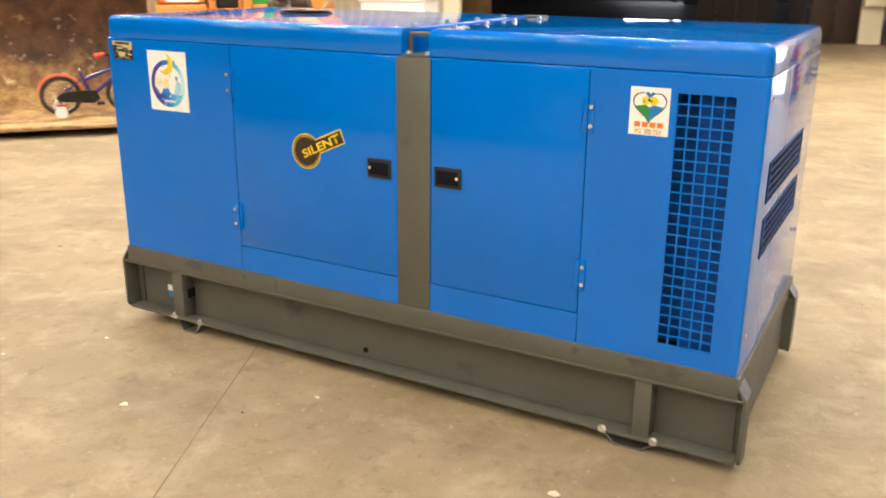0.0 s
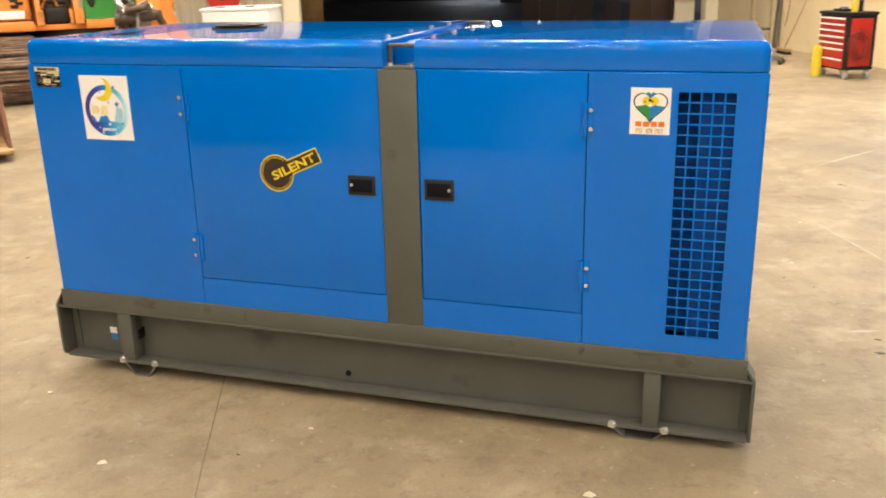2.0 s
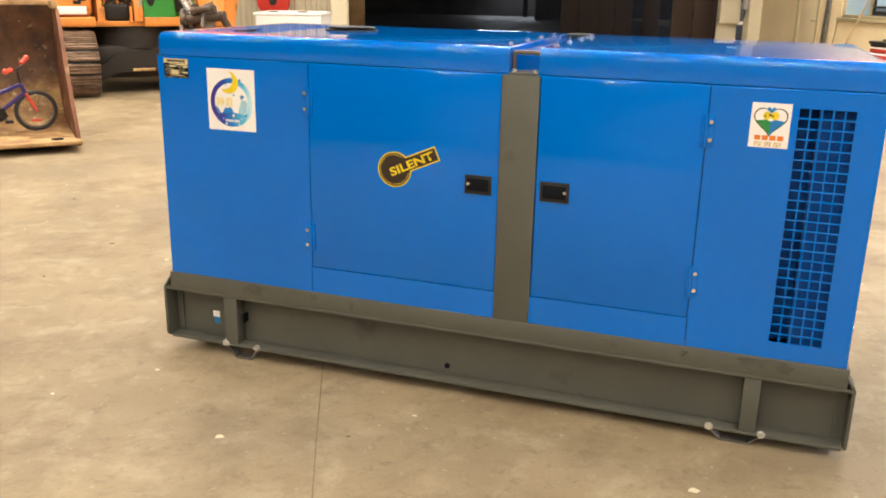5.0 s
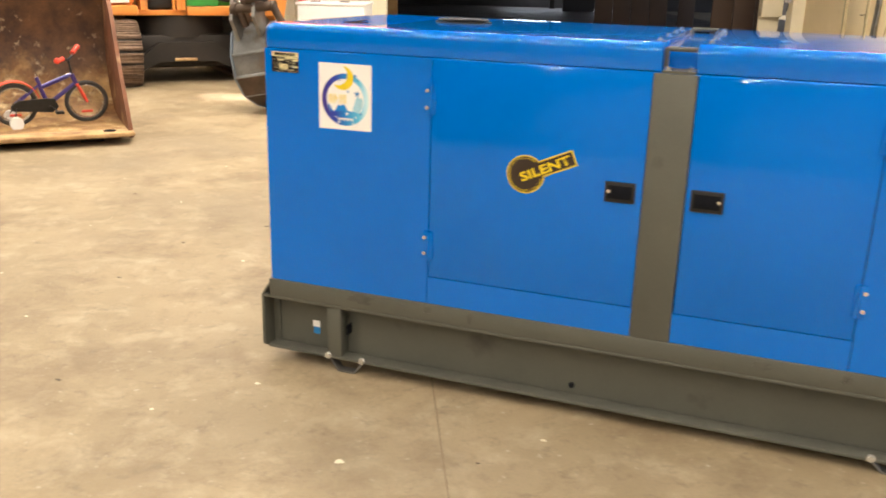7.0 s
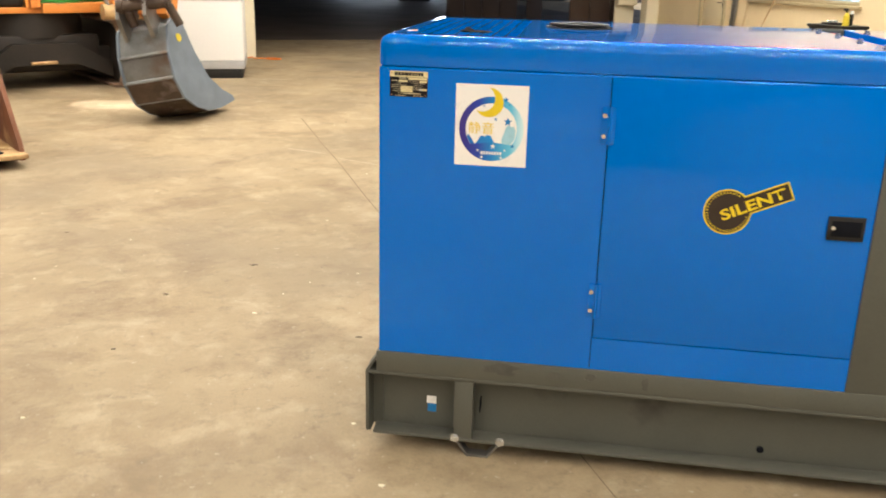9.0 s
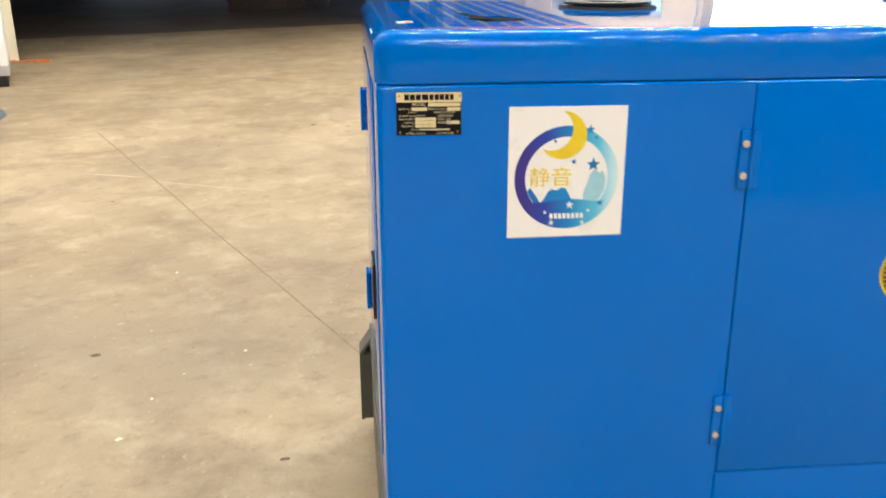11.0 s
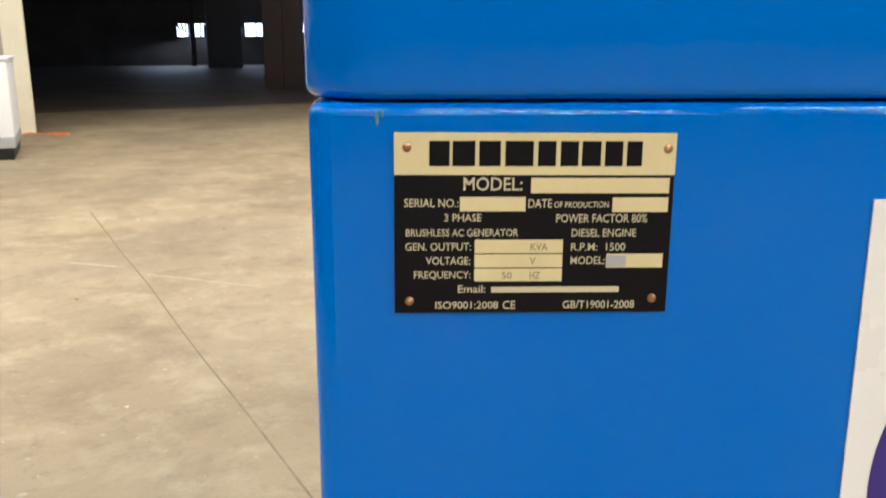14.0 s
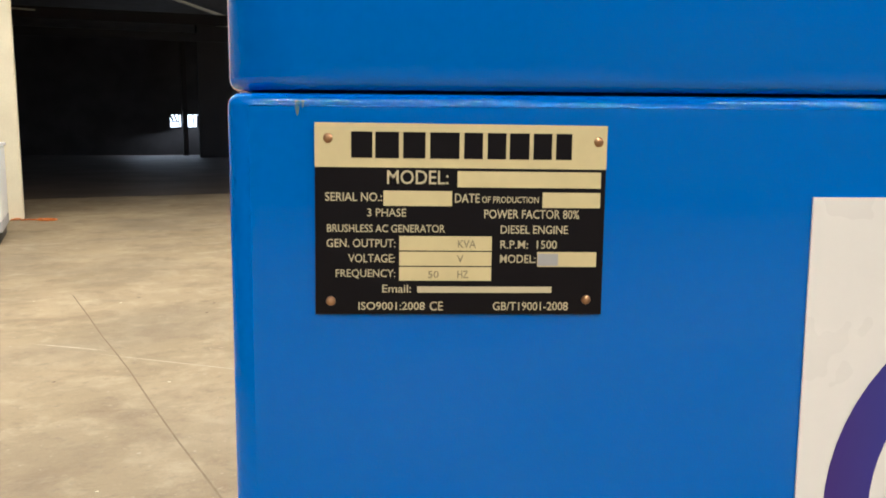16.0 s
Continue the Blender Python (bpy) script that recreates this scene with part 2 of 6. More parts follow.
def worn_shell():
    """Bucket steel scoured ochre and pale low down by digging, under dark red-brown scale with a ragged edge."""
    m = bpy.data.materials.new("scoured_bucket_steel")
    m.use_nodes = True
    n, l = m.node_tree.nodes, m.node_tree.links
    b = n["Principled BSDF"]
    where = n.new("ShaderNodeTexCoord").outputs["Object"]

    def grain(sc, detail=6.0):
        t = n.new("ShaderNodeTexNoise")
        t.inputs["Scale"].default_value, t.inputs["Detail"].default_value, t.inputs["Roughness"].default_value = sc, detail, 0.65
        l.new(where, t.inputs["Vector"])
        return t.outputs["Fac"]

    def ramp(f, lo, hi, bottom=0.0, top=1.0):
        r = n.new("ShaderNodeMapRange")
        l.new(f, r.inputs[0])
        for k, v in enumerate((lo, hi, bottom, top)):
            r.inputs[k + 1].default_value = v
        return r.outputs[0]

    def mix(f, c1, c2):
        x = n.new("ShaderNodeMix")
        x.data_type = "RGBA"
        l.new(f, x.inputs[0])
        for k, c in ((6, c1), (7, c2)):
            if isinstance(c, tuple):
                x.inputs[k].default_value = (*c, 1)
            else:
                l.new(c, x.inputs[k])
        return x.outputs[2]

    sep = n.new("ShaderNodeSeparateXYZ")
    l.new(where, sep.inputs[0])
    low = mix(ramp(grain(3.2), 0.42, 0.62), (0.20, 0.098, 0.036), (0.46, 0.29, 0.115))
    low = mix(ramp(grain(7.0), 0.56, 0.68), low, (0.62, 0.47, 0.27))
    high = mix(ramp(grain(4.0), 0.40, 0.66), (0.060, 0.030, 0.020), (0.15, 0.075, 0.036))
    high = mix(ramp(grain(9.0), 0.60, 0.70), high, (0.40, 0.31, 0.20))
    edge = n.new("ShaderNodeMath")
    edge.operation = "MULTIPLY_ADD"
    l.new(grain(1.7), edge.inputs[0])
    edge.inputs[1].default_value = 1.15
    l.new(sep.outputs[2], edge.inputs[2])
    c = mix(ramp(edge.outputs[0], 1.02, 1.22), low, high)
    c = mix(ramp(grain(26.0), 0.5, 0.75, 0.0, 0.5), c, (0.05, 0.028, 0.018))
    l.new(c, b.inputs["Base Color"])
    b.inputs["Metallic"].default_value = 0.15
    l.new(ramp(grain(5.0), 0.3, 0.7, 0.42, 0.72), b.inputs["Roughness"])
    u = n.new("ShaderNodeBump")
    u.inputs["Strength"].default_value, u.inputs["Distance"].default_value = 0.3, 0.01
    l.new(grain(30.0), u.inputs["Height"])
    l.new(u.outputs[0], b.inputs["Normal"])
    return m


WORN_SHELL = worn_shell()
RUST_RED = material("red_rust_plate", (0.22, 0.085, 0.038), 0.65, 0.15, (0.12, 0.045, 0.024), 3.0, 0.9, 40, 0.12, 0.3, third=(0.32, 0.2, 0.1), third_scale=4.0, third_edge=(0.58, 0.7))
RUST_PALE = material("worn_dusty_steel", (0.62, 0.42, 0.20), 0.6, 0.15, (0.30, 0.17, 0.075), 5, 0.9, 40, 0.1, 0.2, third=(0.20, 0.10, 0.045), third_scale=6)
ORANGE = material("orange_machine_paint", (0.80, 0.30, 0.055), 0.45, 0, (0.68, 0.24, 0.04), 3, 0.8, 40, 0.08, 0.1, third=(0.17, 0.085, 0.035), third_scale=3.2, third_edge=(0.58, 0.7))
GREEN = material("green_machine_paint", (0.045, 0.32, 0.055), 0.45, 0, (0.035, 0.25, 0.045), 4, 0.7)
TRACK = material("rusted_track_steel", (0.34, 0.235, 0.165), 0.7, 0.3, (0.13, 0.085, 0.06), 6, 0.9, 40, 0.1, 0.3)
UNDER = material("greasy_black_frame", (0.014, 0.011, 0.009), 0.6, 0.1, (0.034, 0.024, 0.017), 3, 0.6, 30, 0.1, 0.2)
DIRTY_STEEL = material("mud_stained_steel", (0.10, 0.066, 0.045), 0.7, 0.2, (0.05, 0.035, 0.026), 5, 0.9, 40, 0.12, 0.25, third=(0.2, 0.17, 0.15), third_scale=4.0, third_edge=(0.56, 0.7))
SHOVEL = material("grey_bucket_steel", (0.27, 0.285, 0.29), 0.45, 0.45, (0.17, 0.17, 0.165), 3, 0.9, 40, 0.1, 0.2, third=(0.14, 0.095, 0.065), third_scale=2.0, third_edge=(0.56, 0.7))
SHOVEL_BLUE = material("blue_grey_bucket_paint", (0.20, 0.25, 0.32), 0.45, 0.2, (0.16, 0.19, 0.23), 4, 0.7)
HOSE_RED = material("dark_red_rubber", (0.22, 0.022, 0.018), 0.5, 0, (0.30, 0.06, 0.05), 12, 0.8)
DARK_GREY = material("dark_grey_plastic", (0.075, 0.07, 0.065), 0.55)
RED = material("red_paint", (0.54, 0.030, 0.018), 0.4, 0, (0.52, 0.028, 0.016), 6, 0.6)
PINK_RED = material("coral_red_plastic", (0.85, 0.09, 0.055), 0.4, bump=0.02)
PURPLE = material("purple_frame_paint", (0.040, 0.020, 0.19), 0.3, 0, (0.045, 0.03, 0.16), 6, 0.6, coat=0.4)
CHROME = material("chrome_spokes", (0.7, 0.7, 0.7), 0.25, 0.95)
YELLOW = material("yellow_plastic", (0.78, 0.62, 0.04), 0.4)
GREEN_PLASTIC = material("green_plastic", (0.24, 0.42, 0.05), 0.5)
WOOD = material("broom_wood", (0.42, 0.27, 0.13), 0.6)
DOOR_PAINT = material("ivory_door_paint", (0.78, 0.67, 0.45), 0.45, 0, (0.74, 0.63, 0.42), 2, 0.6)
FRAME_PAINT = material("khaki_window_frame", (0.44, 0.37, 0.22), 0.5)
PANE = glass("window_glass", (0.55, 0.72, 0.85))
DIM_ROOM = material("unlit_office", (0.10, 0.13, 0.16), 0.8)
LAMP_WHITE = glow("tube_glow", (1.0, 0.84, 0.62), 3)
DAY = glow("daylight_haze", (0.90, 0.94, 1.0), 2.5)


# ---- building helpers ----
def box(bm, x0, x1, y0, y1, z0, z1, bevel=0.0, segments=2, m=None):
    """Adds a box, its edges rounded by bevel, to bm."""
    out = bmesh.ops.create_cube(bm, size=1.0)
    verts = out["verts"]
    bmesh.ops.transform(bm, matrix=Matrix.Translation(((x0 + x1) / 2, (y0 + y1) / 2, (z0 + z1) / 2)) @ Matrix.Diagonal((x1 - x0, y1 - y0, z1 - z0, 1)), verts=verts)
    if bevel:
        edges = list({e for v in verts for e in v.link_edges})
        r = bmesh.ops.bevel(bm, geom=edges, offset=bevel, segments=segments, affect="EDGES", profile=0.5)
        verts = list({v for f in r["faces"] for v in f.verts} | {v for v in verts if v.is_valid})
    if m is not None:
        bmesh.ops.transform(bm, matrix=m, verts=verts)
    return verts


def rod(bm, p, q, r, sides=12, r2=None):
    """Adds a round bar from p to q."""
    p, q = Vector(p), Vector(q)
    m = Matrix.Translation((p + q) / 2) @ (q - p).to_track_quat("Z", "Y").to_matrix().to_4x4()
    return bmesh.ops.create_cone(bm, cap_ends=True, segments=sides, radius1=r, radius2=r if r2 is None else r2, depth=(q - p).length, matrix=m)["verts"]


def bar_path(bm, points, r, sides=10):
    for p, q in zip(points, points[1:]):
        rod(bm, p, q, r, sides)
    for p in points[1:-1]:
        bmesh.ops.create_icosphere(bm, subdivisions=1, radius=r, matrix=Matrix.Translation(p))


def ring(bm, centre, axis, radius, tube, n=32, k=8, squash=1.0):
    """Adds a torus round axis."""
    m = Matrix.Translation(centre) @ Vector(axis).to_track_quat("Z", "Y").to_matrix().to_4x4()
    grid = [[bm.verts.new(m @ Vector(((radius + tube * math.cos(b)) * math.cos(a), (radius + tube * math.cos(b)) * math.sin(a), squash * tube * math.sin(b))))
             for b in (2 * math.pi * j / k for j in range(k))] for a in (2 * math.pi * i / n for i in range(n))]
    for i in range(n):
        for j in range(k):
            bm.faces.new((grid[i][j], grid[(i + 1) % n][j], grid[(i + 1) % n][(j + 1) % k], grid[i][(j + 1) % k]))


def slab(bm, outline, axis, lo, hi, m=None):
    """Adds a flat plate: outline in two coordinates, extruded along the third axis (0 x, 1 y, 2 z)."""
    def at(p, v):
        p = list(p)
        p.insert(axis, v)
        return Vector(p) if m is None else m @ Vector(p)
    low, high = [bm.verts.new(at(p, lo)) for p in outline], [bm.verts.new(at(p, hi)) for p in outline]
    bm.faces.new(low)
    bm.faces.new(high[::-1])
    k = len(outline)
    for i in range(k):
        bm.faces.new((low[i], high[i], high[(i + 1) % k], low[(i + 1) % k]))


def finish(bm, name, mat, smooth=True):
    bmesh.ops.recalc_face_normals(bm, faces=bm.faces)
    me = bpy.data.meshes.new(name)
    bm.to_mesh(me)
    bm.free()
    me.materials.append(mat)
    if smooth:
        me.shade_smooth()
        me.set_sharp_from_angle(angle=radians(32))
    return me


def thing(name, label, category, place=(0, 0, 0), turn=0.0, group="", tilt=(0.0, 0.0)):
    """An empty at a thing's base. Its parts are built in its own coordinates."""
    ob = new(name)
    ob.matrix_world = pose(*place, tilt[0], tilt[1], turn)
    ob.empty_display_size = 0.1
    return tagged(ob, label, category, group)


def part(name, bm, mat, parent, label="", smooth=True):
    ob = new(name, finish(bm, name, mat, smooth))
    ob.parent = parent
    return tagged(ob, label)


def structure(name, bm, mat, label="", smooth=False, place=None):
    ob = new(name, finish(bm, name, mat, smooth))
    if place is not None:
        ob.matrix_world = place
    return tagged(ob, label, kind="structure")


def B_():
    return bmesh.new()


def writing(name, text, mat, parent, x0, x1, z0, z1, y, depth=0.0004, bold=0.0, tilt=0.0, label=""):
    """Raised lettering that fills the box x0..x1, z0..z1 in the plane y, facing -y."""
    cu = bpy.data.curves.new(name, "FONT")
    cu.body, cu.size, cu.extrude, cu.offset, cu.resolution_u = text, 1.0, 0.0, bold, 3
    tmp = new(name, cu)
    bpy.context.view_layer.update()
    me = bpy.data.meshes.new_from_object(tmp.evaluated_get(bpy.context.evaluated_depsgraph_get()))
    bpy.data.objects.remove(tmp)
    co = np.array([v.co[:] for v in me.vertices])
    lo, hi = co.min(0), co.max(0)
    kx, kz = (x1 - x0) / (hi[0] - lo[0]), (z1 - z0) / (hi[1] - lo[1])
    c, s = math.cos(tilt), math.sin(tilt)
    cx, cz = (x0 + x1) / 2, (z0 + z1) / 2
    for v in me.vertices:
        px, pz = x0 + (v.co.x - lo[0]) * kx - cx, z0 + (v.co.y - lo[1]) * kz - cz
        v.co = (cx + c * px - s * pz, y, cz + s * px + c * pz)
    me.materials.clear()
    me.materials.append(mat)
    ob = new(name, me)
    ob.parent = parent
    return tagged(ob, label)


# ---- the building ----
OPEN_T, OFFICE_S, OFFICE_T, PILLAR_S, PILLAR_T, ROOF_Z = 20.9, 6.235, 12.2, -2.65, 16.7, 6.2
M_HALL = pose(0, 0, 0, 0, 0, TURN_B)          # x of these meshes runs across the hall, y along it

bm = B_()
box(bm, -60, 60, -60, 80, -0.3, 0.0)
structure("ground", bm, FLOOR, "worn pale concrete hall floor with stains and scuffs", place=M_HALL)
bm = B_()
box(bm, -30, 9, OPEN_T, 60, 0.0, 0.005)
structure("floor_dark_hall", bm, DARK_FLOOR, "concrete floor of the unlit hall, shade painted in", place=M_HALL)
# one long sawn joint runs under the machine
bm = B_()
jd = (Vector((-5.38, 8.85, 0)) - Vector((-2.05, 1.85, 0))).normalized()
jn = Vector((jd.y, -jd.x, 0))
last = None
for i in range(38):
    p = Vector((-2.05, 1.85, 0.0)) + jd * (-7 + i * 0.4) + jn * 0.016 * noise.noise((i * 0.37, 0, 0))
    w = (0.0018 if p.y < 3.0 else 0.0040) + 0.003 * abs(noise.noise((i * 0.61, 3, 0)))
    row = [bm.verts.new(p + jn * k * w + Vector((0, 0, 0.0015))) for k in (-1, 1)]
    if last:
        bm.faces.new((last[0], last[1], row[1], row[0]))
    last = row
structure("floor_joint", bm, JOINT, "narrow dirt-filled joint in the concrete floor")

# roof; its small opening is unseen, added to cast the floor's sun patch
RX, RY = B.dot(Vector((-5.76, 6.90, 0))), A.dot(Vector((-5.76, 6.90, 0)))
bm = B_()
hx, hy = 0.70, 0.38
for x0, x1, y0, y1 in ((-30, RX - hx, -14, 60), (RX + hx, 14, -14, 60), (RX - hx, RX + hx, -14, RY - hy), (RX - hx, RX + hx, RY + hy, 60)):
    box(bm, x0, x1, y0, y1, ROOF_Z, ROOF_Z + 0.15)
structure("ceiling", bm, ROOF, "dark sheet roof with an unseen opening added for the sun patch", place=M_HALL)

# unseen wall, kept pale so the blue panels reflect something bright
bm = B_()
box(bm, -30, 14, -14.3, -14, 0, ROOF_Z)
structure("wall_behind", bm, PLINTH, "unseen light grey wall added for reflections", place=M_HALL)
# unseen side walls, added to enclose the hall's light
bm = B_()
box(bm, -30.3, -30, -14, 60, 0, ROOF_Z)
structure("wall_left", bm, GREY_WALL, "plain grey wall, unseen, added to close the hall", place=M_HALL)
bm = B_()
box(bm, 14, 14.3, -14, OFFICE_T, 0, ROOF_Z)
structure("wall_right", bm, GREY_WALL, "plain grey wall, unseen, added to close the hall", place=M_HALL)

# sheet-clad partition and the cream pillar at its end
bm = B_()
x, up = PILLAR_S - 0.30, 0
prof = []
while x > -30:
    for dx, dy in ((0, 0.0), (-0.07, 0.0), (-0.10, 0.035), (-0.17, 0.035), (-0.20, 0.0)):
        prof.append((x + dx, PILLAR_T + 0.12 + dy))
    x -= 0.20
lo = [bm.verts.new((px, py, 0)) for px, py in prof]
hi = [bm.verts.new((px, py, ROOF_Z)) for px, py in prof]
lob = [bm.verts.new((px, PILLAR_T + 0.22, 0)) for px, py in prof]
hib = [bm.verts.new((px, PILLAR_T + 0.22, ROOF_Z)) for px, py in prof]
for i in range(len(prof) - 1):
    if (Vector(prof[i]) - Vector(prof[i + 1])).length > 1e-6:
        bm.faces.new((lo[i], lo[i + 1], hi[i + 1], hi[i]))
        bm.faces.new((lob[i], hib[i], hib[i + 1], lob[i + 1]))
structure("wall_partition", bm, SHEET, "beige ribbed sheet-metal partition wall", place=M_HALL)
bm = B_()
box(bm, PILLAR_S - 0.30, PILLAR_S, PILLAR_T, PILLAR_T + 0.3, 0, ROOF_Z, 0.012)
structure("pillar", bm, CREAM_LIGHT, "pale cream painted steel pillar", place=M_HALL)
# unseen head wall, added to keep lamp light out of the dark hall
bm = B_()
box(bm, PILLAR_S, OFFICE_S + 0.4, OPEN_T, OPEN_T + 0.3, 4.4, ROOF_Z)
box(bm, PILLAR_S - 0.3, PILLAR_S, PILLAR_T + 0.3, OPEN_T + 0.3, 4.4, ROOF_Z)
structure("head_wall", bm, HALL_SHADE, "unseen dark wall added above the opening to block light", place=M_HALL)

# office block: side wall with a door and a window, white front
DOOR0, DOOR1, WIN0, WIN1, SILL, HEAD = OFFICE_T + 5.05, OFFICE_T + 6.0, OFFICE_T + 0.9, OFFICE_T + 4.05, 1.08, 2.1
bm = B_()
for y0, y1, z0, z1 in ((OFFICE_T, WIN0, 0, ROOF_Z), (WIN0, WIN1, 0, SILL), (WIN0, WIN1, HEAD, ROOF_Z), (WIN1, DOOR0, 0, ROOF_Z), (DOOR0, DOOR1, 2.05, ROOF_Z), (DOOR1, OPEN_T + 0.3, 0, ROOF_Z)):
    box(bm, OFFICE_S, OFFICE_S + 0.2, y0, y1, z0, z1)
structure("wall_office", bm, CREAM, "cream painted office wall with scuffs", place=M_HALL)
# gateway to the yard beside the office: posts, head, and the hazy bright yard behind
GATE = (OFFICE_S + 0.2, OFFICE_S + 3.1, OFFICE_S + 3.3, OFFICE_S + 6.4)
bm = B_()
box(bm, GATE[3], 14.3, OFFICE_T, OFFICE_T + 0.2, 0, ROOF_Z)
box(bm, GATE[0], GATE[3], OFFICE_T, OFFICE_T + 0.2, 3.9, ROOF_Z)
structure("wall_gate", bm, CREAM, "cream wall round the open gateway", place=M_HALL)
bm = B_()
box(bm, GATE[1], GATE[2], OFFICE_T + 0.02, OFFICE_T + 0.18, 0, 3.9, 0.01)
structure("gate_post", bm, PLINTH, "grey steel post in the gateway", place=M_HALL)
bm = B_()
box(bm, GATE[0] - 0.1, 16, OFFICE_T + 1.2, OFFICE_T + 1.25, -0.2, 5)
structure("backdrop_yard", bm, DAY, "white hazy daylight of the yard outside", place=M_HALL)
bm = B_()
box(bm, OFFICE_S - 0.28, OFFICE_S - 0.002, OPEN_T - 0.6, OPEN_T - 0.25, 0, ROOF_Z, 0.01)
structure("column", bm, CREAM_LIGHT, "pale cream column beside the opening", place=M_HALL)
bm = B_()
box(bm, OFFICE_S - 0.012, OFFICE_S - 0.001, OFFICE_T, DOOR0 - 0.07, 0, 0.09)
structure("baseboard", bm, CREAM, "scuffed low skirting", place=M_HALL)
bm = B_()
box(bm, OFFICE_S + 2.2, OFFICE_S + 2.3, OFFICE_T + 0.4, OPEN_T, 0, 3.0)
structure("wall_office_inside", bm, DIM_ROOM, "dim wall inside the office", place=M_HALL)

door = thing("door_1", "ivory painted office door, closed", "door", hall(OFFICE_S, DOOR0, 0), TURN_B)
door["kind"] = "structure"
bm = B_()
box(bm, 0.03, 0.075, 0.02, 0.93, 0.01, 2.03, 0.004)
part("leaf", bm, DOOR_PAINT, door)
bm = B_()
for y0, y1, z0, z1 in ((-0.06, 0.02, 0, 2.05), (0.93, 1.01, 0, 2.05), (-0.06, 1.01, 2.05, 2.12)):
    box(bm, -0.02, 0.12, y0, y1, z0, z1, 0.003)
part("door_frame", bm, FRAME_PAINT, door)
bm = B_()
bar_path(bm, [(0.03, 0.10, 0.98), (-0.03, 0.10, 0.98), (-0.03, 0.22, 0.98)], 0.010)
box(bm, 0.018, 0.03, 0.08, 0.12, 0.88, 1.06, 0.004)
part("door_handle", bm, ZINC, door)

window = thing("window_1", "office window with khaki frame and bluish panes", "window", hall(OFFICE_S, WIN0, SILL), TURN_B)
window["kind"] = "structure"
WW, WH = WIN1 - WIN0, HEAD - SILL
bm = B_()
for y0, y1, z0, z1 in ((0, 0.06, 0, WH), (WW - 0.06, WW, 0, WH), (0.06, WW - 0.06, 0, 0.06), (0.06, WW - 0.06, WH - 0.06, WH), (1.0, 1.09, 0.06, WH - 0.06), (2.05, 2.14, 0.06, WH - 0.06)):
    box(bm, 0.02, 0.09, y0, y1, z0, z1, 0.003)
part("window_frame", bm, FRAME_PAINT, window)
bm = B_()
box(bm, -0.06, 0.1, -0.06, WW + 0.06, -0.05, 0.0, 0.006)
part("window_sill", bm, FRAME_PAINT, window)
for y0, y1 in ((0.06, 1.0), (1.09, 2.05), (2.14, WW - 0.06)):
    bm = B_()
    box(bm, 0.05, 0.056, y0, y1, 0.06, WH - 0.06)
    pane = part("pane", bm, PANE, window)
    pane.visible_shadow = False
bm = B_()
for y0, y1, z0, z1 in ((1.12, 1.17, 0.08, WH - 0.08), (1.97, 2.02, 0.08, WH - 0.08), (1.17, 1.97, 0.08, 0.14), (1.17, 1.97, 0.19, 0.22)):
    box(bm, 0.02, 0.048, y0, y1, z0, z1)
part("sash", bm, BLACK, window, "dark sliding sash")
bm = B_()
box(bm, 0.03, 0.047, 0.75, 0.98, 0.25, 0.62)
part("notice", bm, WHITE_STICKER, window, "white paper notice on the glass")

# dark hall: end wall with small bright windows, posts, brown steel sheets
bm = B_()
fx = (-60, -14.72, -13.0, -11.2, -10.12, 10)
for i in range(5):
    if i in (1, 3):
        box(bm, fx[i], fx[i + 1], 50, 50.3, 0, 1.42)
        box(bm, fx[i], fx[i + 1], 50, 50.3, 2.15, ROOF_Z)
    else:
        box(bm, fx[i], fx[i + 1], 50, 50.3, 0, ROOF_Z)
structure("wall_far", bm, FAR_WALL, "end wall of the dark hall, shade painted in")
bm = B_()
box(bm, -16, -9, 51.2, 51.25, 0.5, 3.5)
structure("backdrop", bm, DAY, "hazy daylight behind the far windows")
for x0, x1 in ((fx[1], fx[2]), (fx[3], fx[4])):
    w = thing("far_window", "small bright factory window in the dark end wall", "window", (x0, 50, 1.42), 0, "far windows")
    bm = B_()
    wide = x1 - x0 > 1.2
    for xx in ((0, 0.50, 0.62, 0.80, 1.24, 1.67) if wide else (0, 0.60, 1.03)):
        box(bm, xx, xx + 0.06, 0.05, 0.12, 0.0, 0.73)
    box(bm, 0, x1 - x0, 0.05, 0.12, 0.0, 0.05)
    box(bm, 0, x1 - x0, 0.05, 0.12, 0.69, 0.73)
    if wide:
        box(bm, 0.06, 0.50, 0.05, 0.12, 0.30, 0.37)
        bar_path(bm, [(0.06, 0.08, 0.70), (0.22, 0.08, 0.40)], 0.06)
        bar_path(bm, [(0.30, 0.08, 0.70), (0.40, 0.08, 0.36)], 0.045)
        box(bm, 1.45, 1.72, 0.02, 0.05, 0.0, 0.66)
    part("window_frame", bm, UNDER, w)
lamp = new("far_window_daylight", bpy.data.lights.new("far_window_daylight", "AREA"))
lamp.data.shape, lamp.data.size, lamp.data.size_y, lamp.data.energy, lamp.data.color = "RECTANGLE", 6.4, 0.7, 75, (0.85, 0.92, 1.0)
lamp.matrix_world = look((-13.2, 49.7, 1.8), (-12.9, 48.4, 0.0))
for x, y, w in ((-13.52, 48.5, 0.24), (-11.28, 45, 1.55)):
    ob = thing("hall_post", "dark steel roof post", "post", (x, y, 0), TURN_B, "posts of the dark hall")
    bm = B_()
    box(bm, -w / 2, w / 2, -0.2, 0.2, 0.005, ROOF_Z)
    part("shaft", bm, HALL_SHADE, ob)
